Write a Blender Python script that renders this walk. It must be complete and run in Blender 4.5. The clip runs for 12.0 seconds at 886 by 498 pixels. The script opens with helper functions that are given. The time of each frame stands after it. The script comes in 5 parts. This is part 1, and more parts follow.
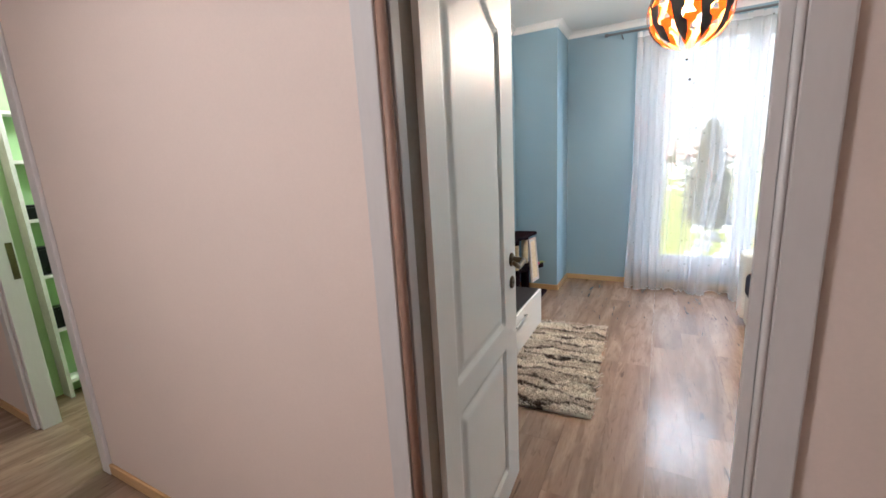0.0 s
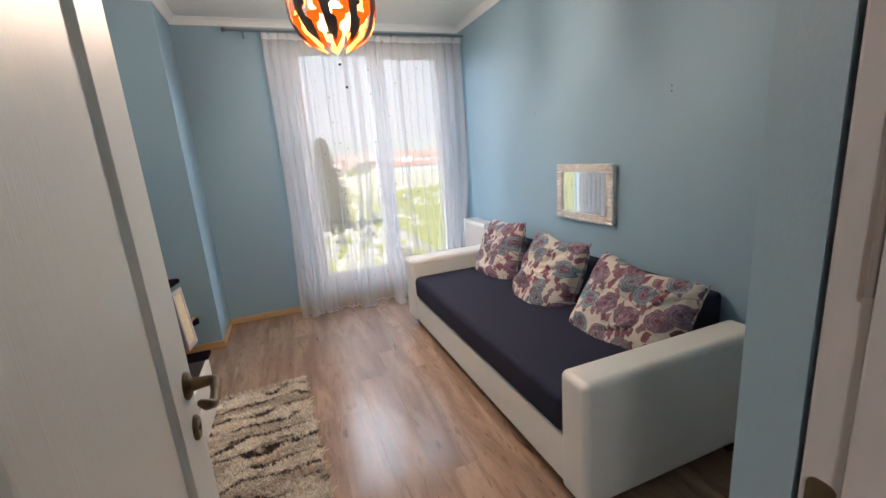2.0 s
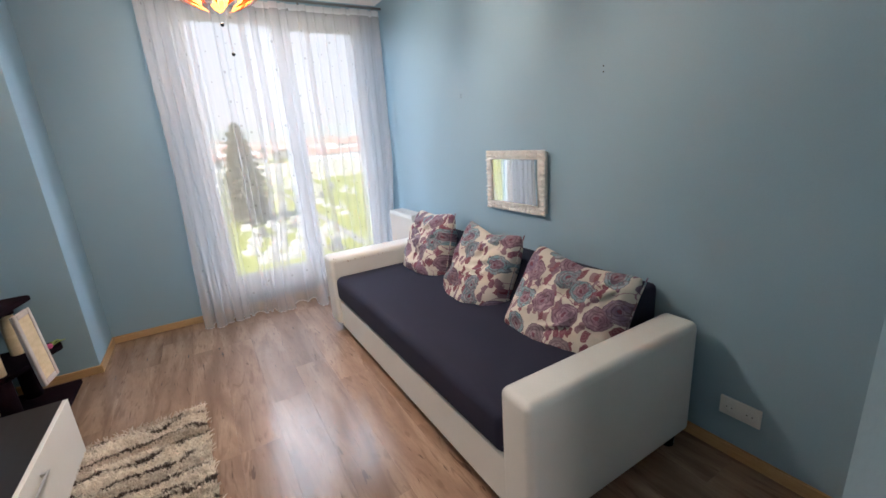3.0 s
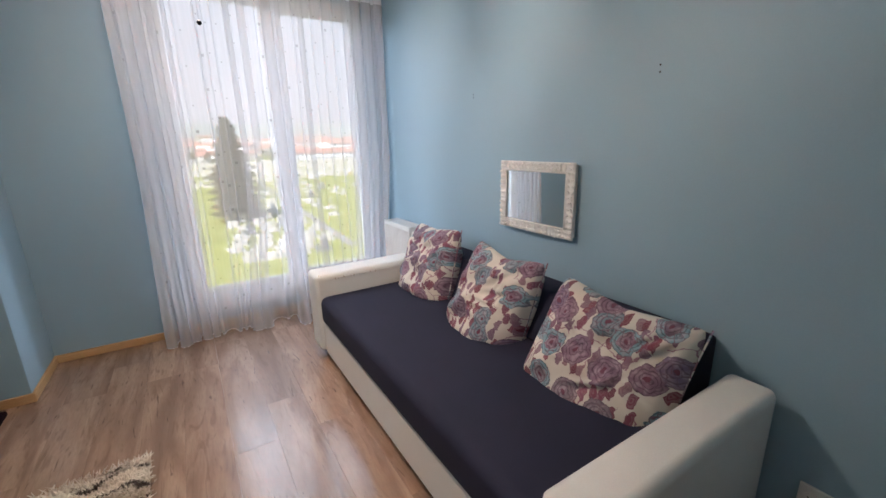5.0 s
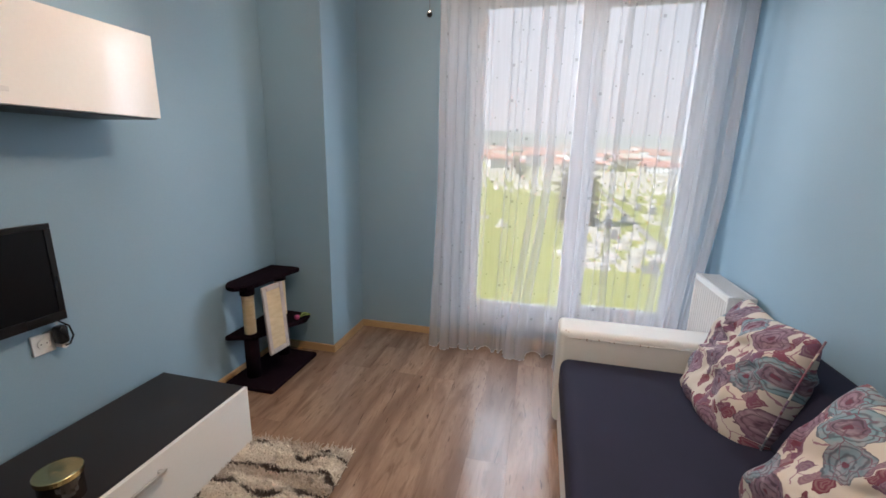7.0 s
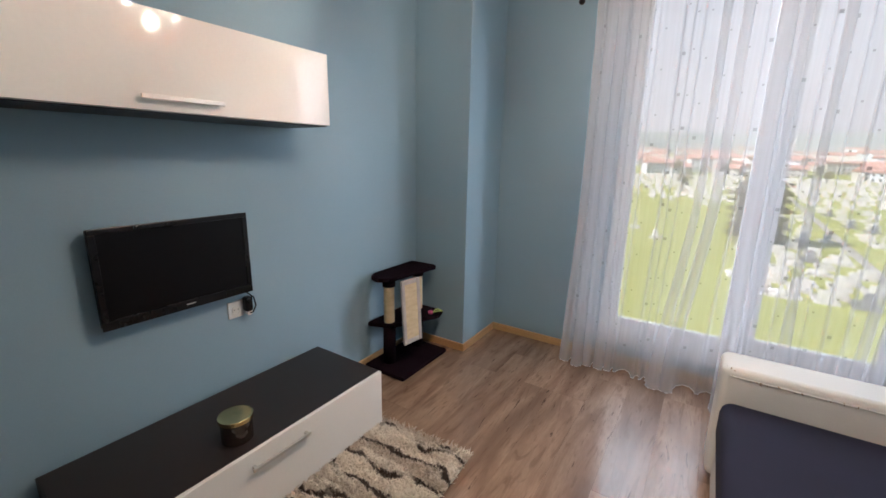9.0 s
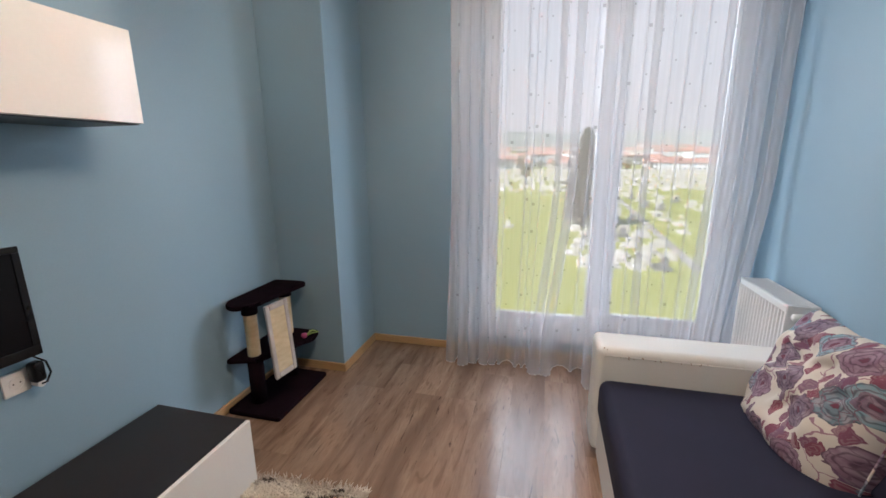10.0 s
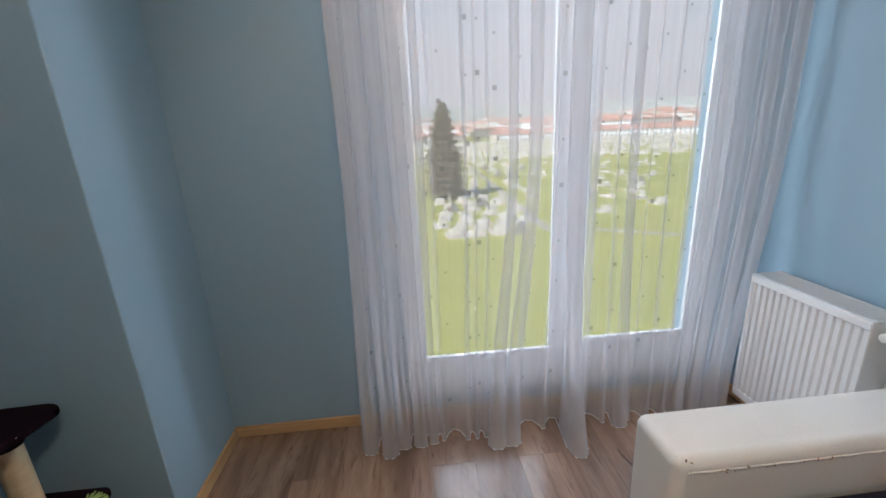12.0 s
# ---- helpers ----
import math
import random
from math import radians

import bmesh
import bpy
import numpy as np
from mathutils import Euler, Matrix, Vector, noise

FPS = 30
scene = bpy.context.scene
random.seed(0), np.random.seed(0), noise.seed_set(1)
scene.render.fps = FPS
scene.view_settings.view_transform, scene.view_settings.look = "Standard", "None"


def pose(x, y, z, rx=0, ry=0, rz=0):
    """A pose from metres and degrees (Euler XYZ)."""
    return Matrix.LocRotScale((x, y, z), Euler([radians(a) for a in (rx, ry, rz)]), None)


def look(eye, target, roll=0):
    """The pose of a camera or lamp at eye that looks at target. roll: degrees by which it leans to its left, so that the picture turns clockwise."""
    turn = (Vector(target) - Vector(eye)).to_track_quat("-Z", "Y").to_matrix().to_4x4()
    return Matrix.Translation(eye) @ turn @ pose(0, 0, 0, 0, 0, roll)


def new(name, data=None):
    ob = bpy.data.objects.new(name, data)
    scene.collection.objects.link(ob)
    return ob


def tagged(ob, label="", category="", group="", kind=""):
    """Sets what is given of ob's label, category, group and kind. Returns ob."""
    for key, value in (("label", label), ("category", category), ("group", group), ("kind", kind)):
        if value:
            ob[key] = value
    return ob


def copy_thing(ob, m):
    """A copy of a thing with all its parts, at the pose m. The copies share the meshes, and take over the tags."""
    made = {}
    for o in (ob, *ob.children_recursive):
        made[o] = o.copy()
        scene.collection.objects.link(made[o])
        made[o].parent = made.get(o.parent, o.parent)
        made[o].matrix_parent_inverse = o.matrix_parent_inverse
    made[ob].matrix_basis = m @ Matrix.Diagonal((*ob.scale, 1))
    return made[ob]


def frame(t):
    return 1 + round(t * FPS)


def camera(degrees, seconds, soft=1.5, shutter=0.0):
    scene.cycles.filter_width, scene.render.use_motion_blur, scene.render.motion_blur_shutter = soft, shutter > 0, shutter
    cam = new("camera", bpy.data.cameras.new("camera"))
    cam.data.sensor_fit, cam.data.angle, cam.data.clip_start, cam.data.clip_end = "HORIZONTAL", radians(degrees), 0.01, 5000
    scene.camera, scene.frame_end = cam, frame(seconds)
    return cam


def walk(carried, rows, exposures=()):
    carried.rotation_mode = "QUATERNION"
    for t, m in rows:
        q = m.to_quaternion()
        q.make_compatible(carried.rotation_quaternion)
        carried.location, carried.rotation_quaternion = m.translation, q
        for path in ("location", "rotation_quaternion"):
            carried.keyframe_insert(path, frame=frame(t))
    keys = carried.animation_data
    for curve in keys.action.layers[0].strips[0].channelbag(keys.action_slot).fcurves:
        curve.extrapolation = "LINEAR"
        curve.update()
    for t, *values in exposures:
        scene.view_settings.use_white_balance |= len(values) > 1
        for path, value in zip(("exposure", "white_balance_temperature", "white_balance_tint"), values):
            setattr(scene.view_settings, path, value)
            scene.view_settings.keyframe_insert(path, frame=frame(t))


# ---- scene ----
cam = camera(94.9, 12.0, soft=1.6)
PATH = [
    (0, (0.26, 0.236, 1.361), (-0.671, 1.959, 0.954), -3.2),
    (0.5, (0.122, 0.428, 1.358), (-0.394, 2.317, 0.952), -2.8),
    (1, (0.049, 0.577, 1.377), (-0.084, 2.528, 0.957), -2.9),
    (1.5, (-0.017, 0.716, 1.384), (0.332, 2.642, 0.975), -4.0),
    (2, (-0.001, 0.856, 1.379), (0.676, 2.684, 0.932), -4.5),
    (2.5, (0.09, 1.01, 1.37), (0.909, 2.769, 0.886), -5.5),
    (3, (0.141, 1.08, 1.364), (1.109, 2.748, 0.835), -4.2),
    (3.2, (0.143, 1.098, 1.358), (1.181, 2.726, 0.839), -3.4),
    (4.8, (0.236, 1.406, 1.374), (1.373, 2.971, 0.857), -1.5),
    (5, (0.261, 1.455, 1.366), (1.281, 3.098, 0.857), -1.4),
    (5.5, (0.409, 1.59, 1.385), (1.126, 3.384, 0.868), -1.0),
    (6, (0.543, 1.732, 1.378), (0.991, 3.612, 0.862), -0.0),
    (6.5, (0.593, 1.874, 1.391), (0.685, 3.814, 0.915), 0.5),
    (7, (0.705, 1.978, 1.403), (0.257, 3.873, 0.947), 1.3),
    (7.5, (0.746, 1.997, 1.395), (-0.195, 3.702, 0.942), 1.5),
    (7.7, (0.752, 1.998, 1.394), (-0.332, 3.616, 0.938), 1.2),
    (9.3, (0.674, 2.052, 1.393), (-0.37, 3.698, 0.947), 0.8),
    (9.5, (0.646, 2.092, 1.389), (-0.225, 3.84, 0.958), 0.3),
    (10, (0.599, 2.17, 1.393), (0.117, 4.06, 0.949), -0.5),
    (10.5, (0.629, 2.359, 1.374), (0.268, 4.272, 0.914), -1.5),
    (11, (0.575, 2.601, 1.383), (0.28, 4.519, 0.899), -2.1),
    (11.5, (0.365, 2.875, 1.373), (0.284, 4.801, 0.842), -2.2),
    (12, (0.251, 3.177, 1.37), (0.399, 5.091, 0.809), -2.9),
]

EXPOSURES = [(0.0, 2.06, 5550, 6), (0.5, 1.72, 5500, 4), (1.0, 1.50, 5650, 4), (2.0, 1.54, 5950, 10), (3.0, 1.68, 5800, 10), (5.0, 1.50, 5850, 12),
             (6.0, 1.41, 5850, 12), (7.0, 1.32, 5900, 11), (9.5, 1.32, 5900, 11), (10.5, 1.18, 5850, 11), (12.0, 1.02, 5750, 9)]
walk(cam, [(t, look(eye, target, roll)) for t, eye, target, roll in PATH], EXPOSURES)

# ---- light ----
SUN_ELEV, SUN_AZ = radians(48), radians(235)
world = bpy.data.worlds.new("sky")
scene.world = world
world.use_nodes = True
wn = world.node_tree
sky = wn.nodes.new("ShaderNodeTexSky")
sky.sky_type, sky.sun_disc, sky.sun_elevation, sky.sun_rotation = "NISHITA", False, SUN_ELEV, SUN_AZ
sky.air_density, sky.dust_density, sky.ozone_density = 1.0, 1.0, 1.0
wn.nodes["Background"].inputs[1].default_value = 0.09
wn.links.new(sky.outputs[0], wn.nodes["Background"].inputs[0])


def lamp(name, kind, power, m, color=(1, 1, 1), size=0.1):
    data = bpy.data.lights.new(name, kind)
    data.energy, data.color = power, color
    if kind == "AREA":
        data.shape, data.size = "DISK", size
    elif kind == "POINT":
        data.shadow_soft_size = size
    ob = new(name, data)
    ob.matrix_world = m
    return ob


sun = lamp("sun", "SUN", 2.8, look((-math.sin(SUN_AZ) * -1 * 50, math.cos(SUN_AZ) * 50, 50 * math.tan(SUN_ELEV)), (0, 0, 0)), (1, 0.95, 0.87))
sun.data.angle = radians(0.5)
SKY_TINT = (0.90, 0.95, 1.0)
lamp("sky_light_high", "AREA", 300, look((0.6, 12.0, 9.2), (0.9, 4.9, 1.35)), SKY_TINT, 6.5)
lamp("sky_light_west", "AREA", 320, look((-5.0, 9.8, 3.6), (0.95, 5.0, 1.4)), SKY_TINT, 5.0)
lamp("sky_light_east", "AREA", 440, look((9.0, 9.4, 3.6), (0.95, 5.0, 1.4)), SKY_TINT, 5.0)
lamp("pendant_bulb", "POINT", 56, pose(0.36, 3.17, 2.15), (1, 0.80, 0.60), 0.12)
lamp("hall_bulb", "AREA", 7.9, pose(-0.75, -0.38, 2.5), (1, 0.91, 0.83), 0.28)


# ---- materials ----
def nodes(name):
    m = bpy.data.materials.new(name)
    m.use_nodes = True
    return m, m.node_tree, m.node_tree.nodes["Principled BSDF"]


def tex(nt, scale, kind="Noise", stretch=(1, 1, 1), space="Object", detail=4.0):
    co = nt.nodes.new("ShaderNodeTexCoord")
    mp = nt.nodes.new("ShaderNodeMapping")
    mp.inputs["Scale"].default_value = stretch
    t = nt.nodes.new("ShaderNodeTex" + kind)
    t.inputs["Scale"].default_value = scale
    if "Detail" in t.inputs:
        t.inputs["Detail"].default_value = detail
    nt.links.new(co.outputs[space], mp.inputs[0])
    nt.links.new(mp.outputs[0], t.inputs["Vector"])
    return t


def ramp(nt, source, stops):
    r = nt.nodes.new("ShaderNodeValToRGB")
    while len(r.color_ramp.elements) < len(stops):
        r.color_ramp.elements.new(0.5)
    for e, (p, c) in zip(r.color_ramp.elements, stops):
        e.position, e.color = p, (*c, 1)
    nt.links.new(source, r.inputs[0])
    return r


def mix(nt, fac, a, b, how="MIX"):
    m = nt.nodes.new("ShaderNodeMix")
    m.data_type, m.blend_type = "RGBA", how
    for socket, v in ((m.inputs[0], fac), (m.inputs[6], a), (m.inputs[7], b)):
        if isinstance(v, bpy.types.NodeSocket):
            nt.links.new(v, socket)
        else:
            socket.default_value = v if isinstance(v, (int, float)) else (*v, 1)
    return m.outputs[2]


def calc(nt, how, a, b=0.0, c=0.0):
    m = nt.nodes.new("ShaderNodeMath")
    m.operation = how
    for socket, v in zip(m.inputs, (a, b, c)):
        if isinstance(v, bpy.types.NodeSocket):
            nt.links.new(v, socket)
        else:
            socket.default_value = v
    return m.outputs[0]


def bump(nt, bsdf, height, strength, distance):
    b = nt.nodes.new("ShaderNodeBump")
    b.inputs["Strength"].default_value, b.inputs["Distance"].default_value = strength, distance
    nt.links.new(height, b.inputs["Height"])
    nt.links.new(b.outputs[0], bsdf.inputs["Normal"])
    return b


def surface(name, dark, light, scale=6, rough=0.6, relief=0.0, fine=80, metal=0.0, stretch=(1, 1, 1), rough_var=0.08, coat=0.0):
    m, nt, b = nodes(name)
    big, small = tex(nt, scale, stretch=stretch), tex(nt, fine, stretch=stretch, detail=3)
    both = calc(nt, "MULTIPLY_ADD", small.outputs[0], 0.4, calc(nt, "MULTIPLY", big.outputs[0], 0.6))
    r = ramp(nt, both, [(0.3, dark), (0.7, light)])
    nt.links.new(r.outputs[0], b.inputs["Base Color"])
    nt.links.new(calc(nt, "MULTIPLY_ADD", big.outputs[0], rough_var * 2, rough - rough_var), b.inputs["Roughness"])
    b.inputs["Metallic"].default_value = metal
    b.inputs["Coat Weight"].default_value = coat
    if relief:
        bump(nt, b, small.outputs[0], 0.6, relief)
    return m


BLUE = surface("blue_wall_paint", (0.262, 0.382, 0.470), (0.286, 0.412, 0.500), 1.5, 0.62, 0.0006, 160)
PEACH = surface("peach_wall_paint", (0.64, 0.535, 0.48), (0.69, 0.575, 0.515), 1.5, 0.6, 0.0006, 160)
GREEN = surface("green_wall_paint", (0.40, 0.60, 0.30), (0.45, 0.65, 0.34), 1.5, 0.6, 0.0006, 160)
CEIL = surface("white_ceiling_paint", (0.74, 0.74, 0.72), (0.79, 0.79, 0.77), 1.5, 0.8, 0.0005, 140)
STYRO = surface("cornice_white", (0.76, 0.76, 0.75), (0.82, 0.82, 0.81), 4, 0.7, 0.0005, 200)
OAKTRIM = surface("oak_trim", (0.42, 0.25, 0.11), (0.58, 0.37, 0.18), 5, 0.42, 0.0004, 40, stretch=(1, 1, 14))
RAWHIDE = surface("worn_leatherette_backing", (0.22, 0.14, 0.09), (0.45, 0.34, 0.25), 60, 0.9)
PVC = surface("white_pvc", (0.70, 0.70, 0.70), (0.75, 0.75, 0.75), 2, 0.3)
LEATHER = surface("cream_leatherette", (0.65, 0.64, 0.61), (0.72, 0.71, 0.68), 5, 0.42, 0.0012, 260)
NAVY = surface("navy_upholstery", (0.014, 0.015, 0.031), (0.023, 0.023, 0.046), 5, 0.85, 0.0012, 420)
NAVY.node_tree.nodes["Principled BSDF"].inputs["Specular IOR Level"].default_value = 0.25
GLOSSWHITE = surface("white_gloss_front", (0.78, 0.77, 0.75), (0.82, 0.81, 0.79), 1.5, 0.07, rough_var=0.02)
GLOSSWHITE.node_tree.nodes["Principled BSDF"].inputs["Specular IOR Level"].default_value = 0.33
CARCASS = surface("light_grey_edge", (0.55, 0.55, 0.54), (0.62, 0.62, 0.61), 3, 0.4)
WENGE = surface("wenge_laminate", (0.012, 0.008, 0.008), (0.026, 0.017, 0.016), 3, 0.42, 0.0003, 60, stretch=(12, 1, 1))
PLUSH = surface("dark_brown_plush", (0.006, 0.003, 0.005), (0.015, 0.007, 0.011), 9, 0.95, 0.004, 180)
PLUSH.node_tree.nodes["Principled BSDF"].inputs["Specular IOR Level"].default_value = 0.05
SISAL = surface("sisal_rope", (0.50, 0.38, 0.22), (0.68, 0.55, 0.36), 14, 0.9, 0.003, 320, stretch=(1, 1, 3))
GREYFUR = surface("grey_plush_trim", (0.36, 0.31, 0.29), (0.55, 0.49, 0.46), 12, 0.95, 0.005, 200)
STEEL = surface("brushed_steel", (0.62, 0.61, 0.60), (0.70, 0.69, 0.68), 10, 0.38, metal=0.85)
BRASS = surface("antique_brass", (0.12, 0.085, 0.055), (0.22, 0.16, 0.10), 12, 0.32, metal=1.0)
GOLD = surface("polished_gold", (0.62, 0.50, 0.24), (0.75, 0.62, 0.33), 6, 0.16, metal=1.0)
BLACKPL = surface("black_plastic", (0.006, 0.006, 0.007), (0.010, 0.010, 0.012), 4, 0.28)
BLACKPL.node_tree.nodes["Principled BSDF"].inputs["Specular IOR Level"].default_value = 0.3
SCREEN = surface("tv_screen", (0.004, 0.004, 0.005), (0.006, 0.006, 0.007), 4, 0.35)
SCREEN.node_tree.nodes["Principled BSDF"].inputs["Specular IOR Level"].default_value = 0.15
FRAMEPAINT = surface("white_frame_paint", (0.54, 0.51, 0.50), (0.59, 0.56, 0.55), 2, 0.36, 0.0003, 90, stretch=(1, 1, 0.2))
WHITEPL = surface("white_plastic", (0.72, 0.71, 0.68), (0.78, 0.77, 0.74), 4, 0.35)
# near-black that paints in the dark inside holes, which are not cut
DARKHOLE = surface("dark_hole", (0.02, 0.02, 0.02), (0.03, 0.03, 0.03), 4, 0.8)
# brown that paints in the shade between jamb and door leaf
SHADED_REBATE = surface("shade_brown_rebate", (0.24, 0.185, 0.145), (0.31, 0.25, 0.20), 8, 0.6)
RUBBER = surface("brown_rubber_seal", (0.24, 0.14, 0.10), (0.32, 0.19, 0.14), 8, 0.6)
CARVED = surface("whitewashed_carving", (0.68, 0.65, 0.62), (0.84, 0.82, 0.80), 30, 0.6, 0.0015, 160)
ROD = surface("grey_curtain_rod", (0.16, 0.16, 0.17), (0.22, 0.22, 0.23), 8, 0.4, metal=0.6)
SHADEGREY = surface("grey_lamp_blade", (0.10, 0.095, 0.09), (0.13, 0.12, 0.115), 10, 0.55)
LIME = surface("lime_green_cord", (0.25, 0.34, 0.07), (0.36, 0.46, 0.12), 12, 0.7)
PINK = surface("pink_toy_cloth", (0.45, 0.06, 0.16), (0.60, 0.10, 0.24), 12, 0.7)
GLASSY = surface("dark_glass_jar", (0.02, 0.013, 0.010), (0.035, 0.02, 0.016), 5, 0.08, coat=0.6)


def white_wood():
    m, nt, b = nodes("white_woodgrain_paint")
    grain, slow = tex(nt, 26, stretch=(1, 2.2, 0.13), detail=5), tex(nt, 2)
    grain.inputs["Distortion"].default_value = 1.2
    r = ramp(nt, slow.outputs[0], [(0.3, (0.80, 0.80, 0.77)), (0.7, (0.84, 0.84, 0.81))])
    nt.links.new(r.outputs[0], b.inputs["Base Color"])
    b.inputs["Roughness"].default_value, b.inputs["Coat Weight"].default_value, b.inputs["Coat Roughness"].default_value = 0.46, 0.12, 0.3
    lines = ramp(nt, grain.outputs[0], [(0.44, (0, 0, 0)), (0.5, (1, 1, 1)), (0.56, (0, 0, 0))])
    bump(nt, b, lines.outputs[0], 0.22, 0.0008)
    return m


def gold_inner():
    m, nt, b = nodes("copper_lamp_inner")
    t = tex(nt, 9)
    nt.links.new(ramp(nt, t.outputs[0], [(0.3, (0.22, 0.066, 0.006)), (0.7, (0.30, 0.10, 0.010))]).outputs[0], b.inputs["Base Color"])
    b.inputs["Roughness"].default_value, b.inputs["Metallic"].default_value = 0.38, 0.5
    return m


def planks():
    m, nt, b = nodes("oak_laminate")
    info = nt.nodes.new("ShaderNodeObjectInfo")
    co, mp, add = nt.nodes.new("ShaderNodeTexCoord"), nt.nodes.new("ShaderNodeMapping"), nt.nodes.new("ShaderNodeVectorMath")
    mp.inputs["Scale"].default_value = (1, 0.14, 1)
    shift = nt.nodes.new("ShaderNodeCombineXYZ")
    nt.links.new(calc(nt, "MULTIPLY", info.outputs["Random"], 37.0), shift.inputs[0])
    nt.links.new(calc(nt, "MULTIPLY", info.outputs["Random"], 91.0), shift.inputs[1])
    nt.links.new(co.outputs["Object"], mp.inputs[0])
    nt.links.new(mp.outputs[0], add.inputs[0])
    nt.links.new(shift.outputs[0], add.inputs[1])

    def grain(scale, distortion, detail=5):
        t = nt.nodes.new("ShaderNodeTexNoise")
        t.inputs["Scale"].default_value, t.inputs["Detail"].default_value, t.inputs["Distortion"].default_value = scale, detail, distortion
        nt.links.new(add.outputs[0], t.inputs["Vector"])
        return t.outputs[0]

    broad, fine, veins = grain(7, 1.5), grain(120, 0.4, 3), grain(15, 3.5)
    c = ramp(nt, broad, [(0.30, (0.195, 0.120, 0.082)), (0.5, (0.278, 0.177, 0.120)), (0.70, (0.375, 0.255, 0.180))]).outputs[0]
    c = mix(nt, calc(nt, "MULTIPLY", ramp(nt, fine, [(0.35, (1, 1, 1)), (0.6, (0, 0, 0))]).outputs[0], 0.22), c, (0.16, 0.095, 0.055))
    c = mix(nt, calc(nt, "MULTIPLY", ramp(nt, veins, [(0.56, (0, 0, 0)), (0.66, (1, 1, 1))]).outputs[0], 0.48), c, (0.13, 0.075, 0.045))
    crack = grain(34, 1.0, 3)
    c = mix(nt, calc(nt, "MULTIPLY", ramp(nt, crack, [(0.675, (0, 0, 0)), (0.705, (1, 1, 1))]).outputs[0], 0.75), c, (0.055, 0.03, 0.02))
    tone = nt.nodes.new("ShaderNodeHueSaturation")
    nt.links.new(c, tone.inputs["Color"])
    nt.links.new(calc(nt, "MULTIPLY_ADD", info.outputs["Random"], 0.26, 0.88), tone.inputs["Value"])
    nt.links.new(tone.outputs[0], b.inputs["Base Color"])
    nt.links.new(calc(nt, "MULTIPLY_ADD", broad, 0.12, 0.17), b.inputs["Roughness"])
    b.inputs["Coat Weight"].default_value, b.inputs["Coat Roughness"].default_value = 0.45, 0.13
    bump(nt, b, fine, 0.25, 0.0005)
    return m


def rug_wool():
    m, nt, b = nodes("shaggy_wool")
    co = nt.nodes.new("ShaderNodeTexCoord")
    sep = nt.nodes.new("ShaderNodeSeparateXYZ")
    nt.links.new(co.outputs["Object"], sep.inputs[0])
    wob, wisp = tex(nt, 5.5, stretch=(0.7, 1, 0)), tex(nt, 7, stretch=(0.45, 2.2, 0))
    y = calc(nt, "MULTIPLY_ADD", wob.outputs[0], 0.30, sep.outputs[1])
    wave = calc(nt, "SINE", calc(nt, "MULTIPLY", y, 2 * math.pi / 0.235))
    thin = calc(nt, "SINE", calc(nt, "MULTIPLY", y, 2 * math.pi / 0.112))
    patchy = ramp(nt, wisp.outputs[0], [(0.40, (0.15, 0.15, 0.15)), (0.47, (1, 1, 1))]).outputs[0]
    soft = calc(nt, "MULTIPLY", ramp(nt, wave, [(0.05, (0, 0, 0)), (0.75, (1, 1, 1))]).outputs[0], patchy)
    dark = calc(nt, "MULTIPLY", ramp(nt, thin, [(0.62, (0, 0, 0)), (0.88, (1, 1, 1))]).outputs[0], patchy)
    base = ramp(nt, wisp.outputs[0], [(0.38, (0.82, 0.76, 0.66)), (0.56, (0.74, 0.66, 0.56)), (0.74, (0.50, 0.41, 0.33))]).outputs[0]
    base = mix(nt, calc(nt, "MULTIPLY", soft, 0.55), base, (0.34, 0.26, 0.20))
    c = mix(nt, dark, base, (0.055, 0.037, 0.03))
    nt.links.new(c, b.inputs["Base Color"])
    b.inputs["Roughness"].default_value = 0.95
    return m


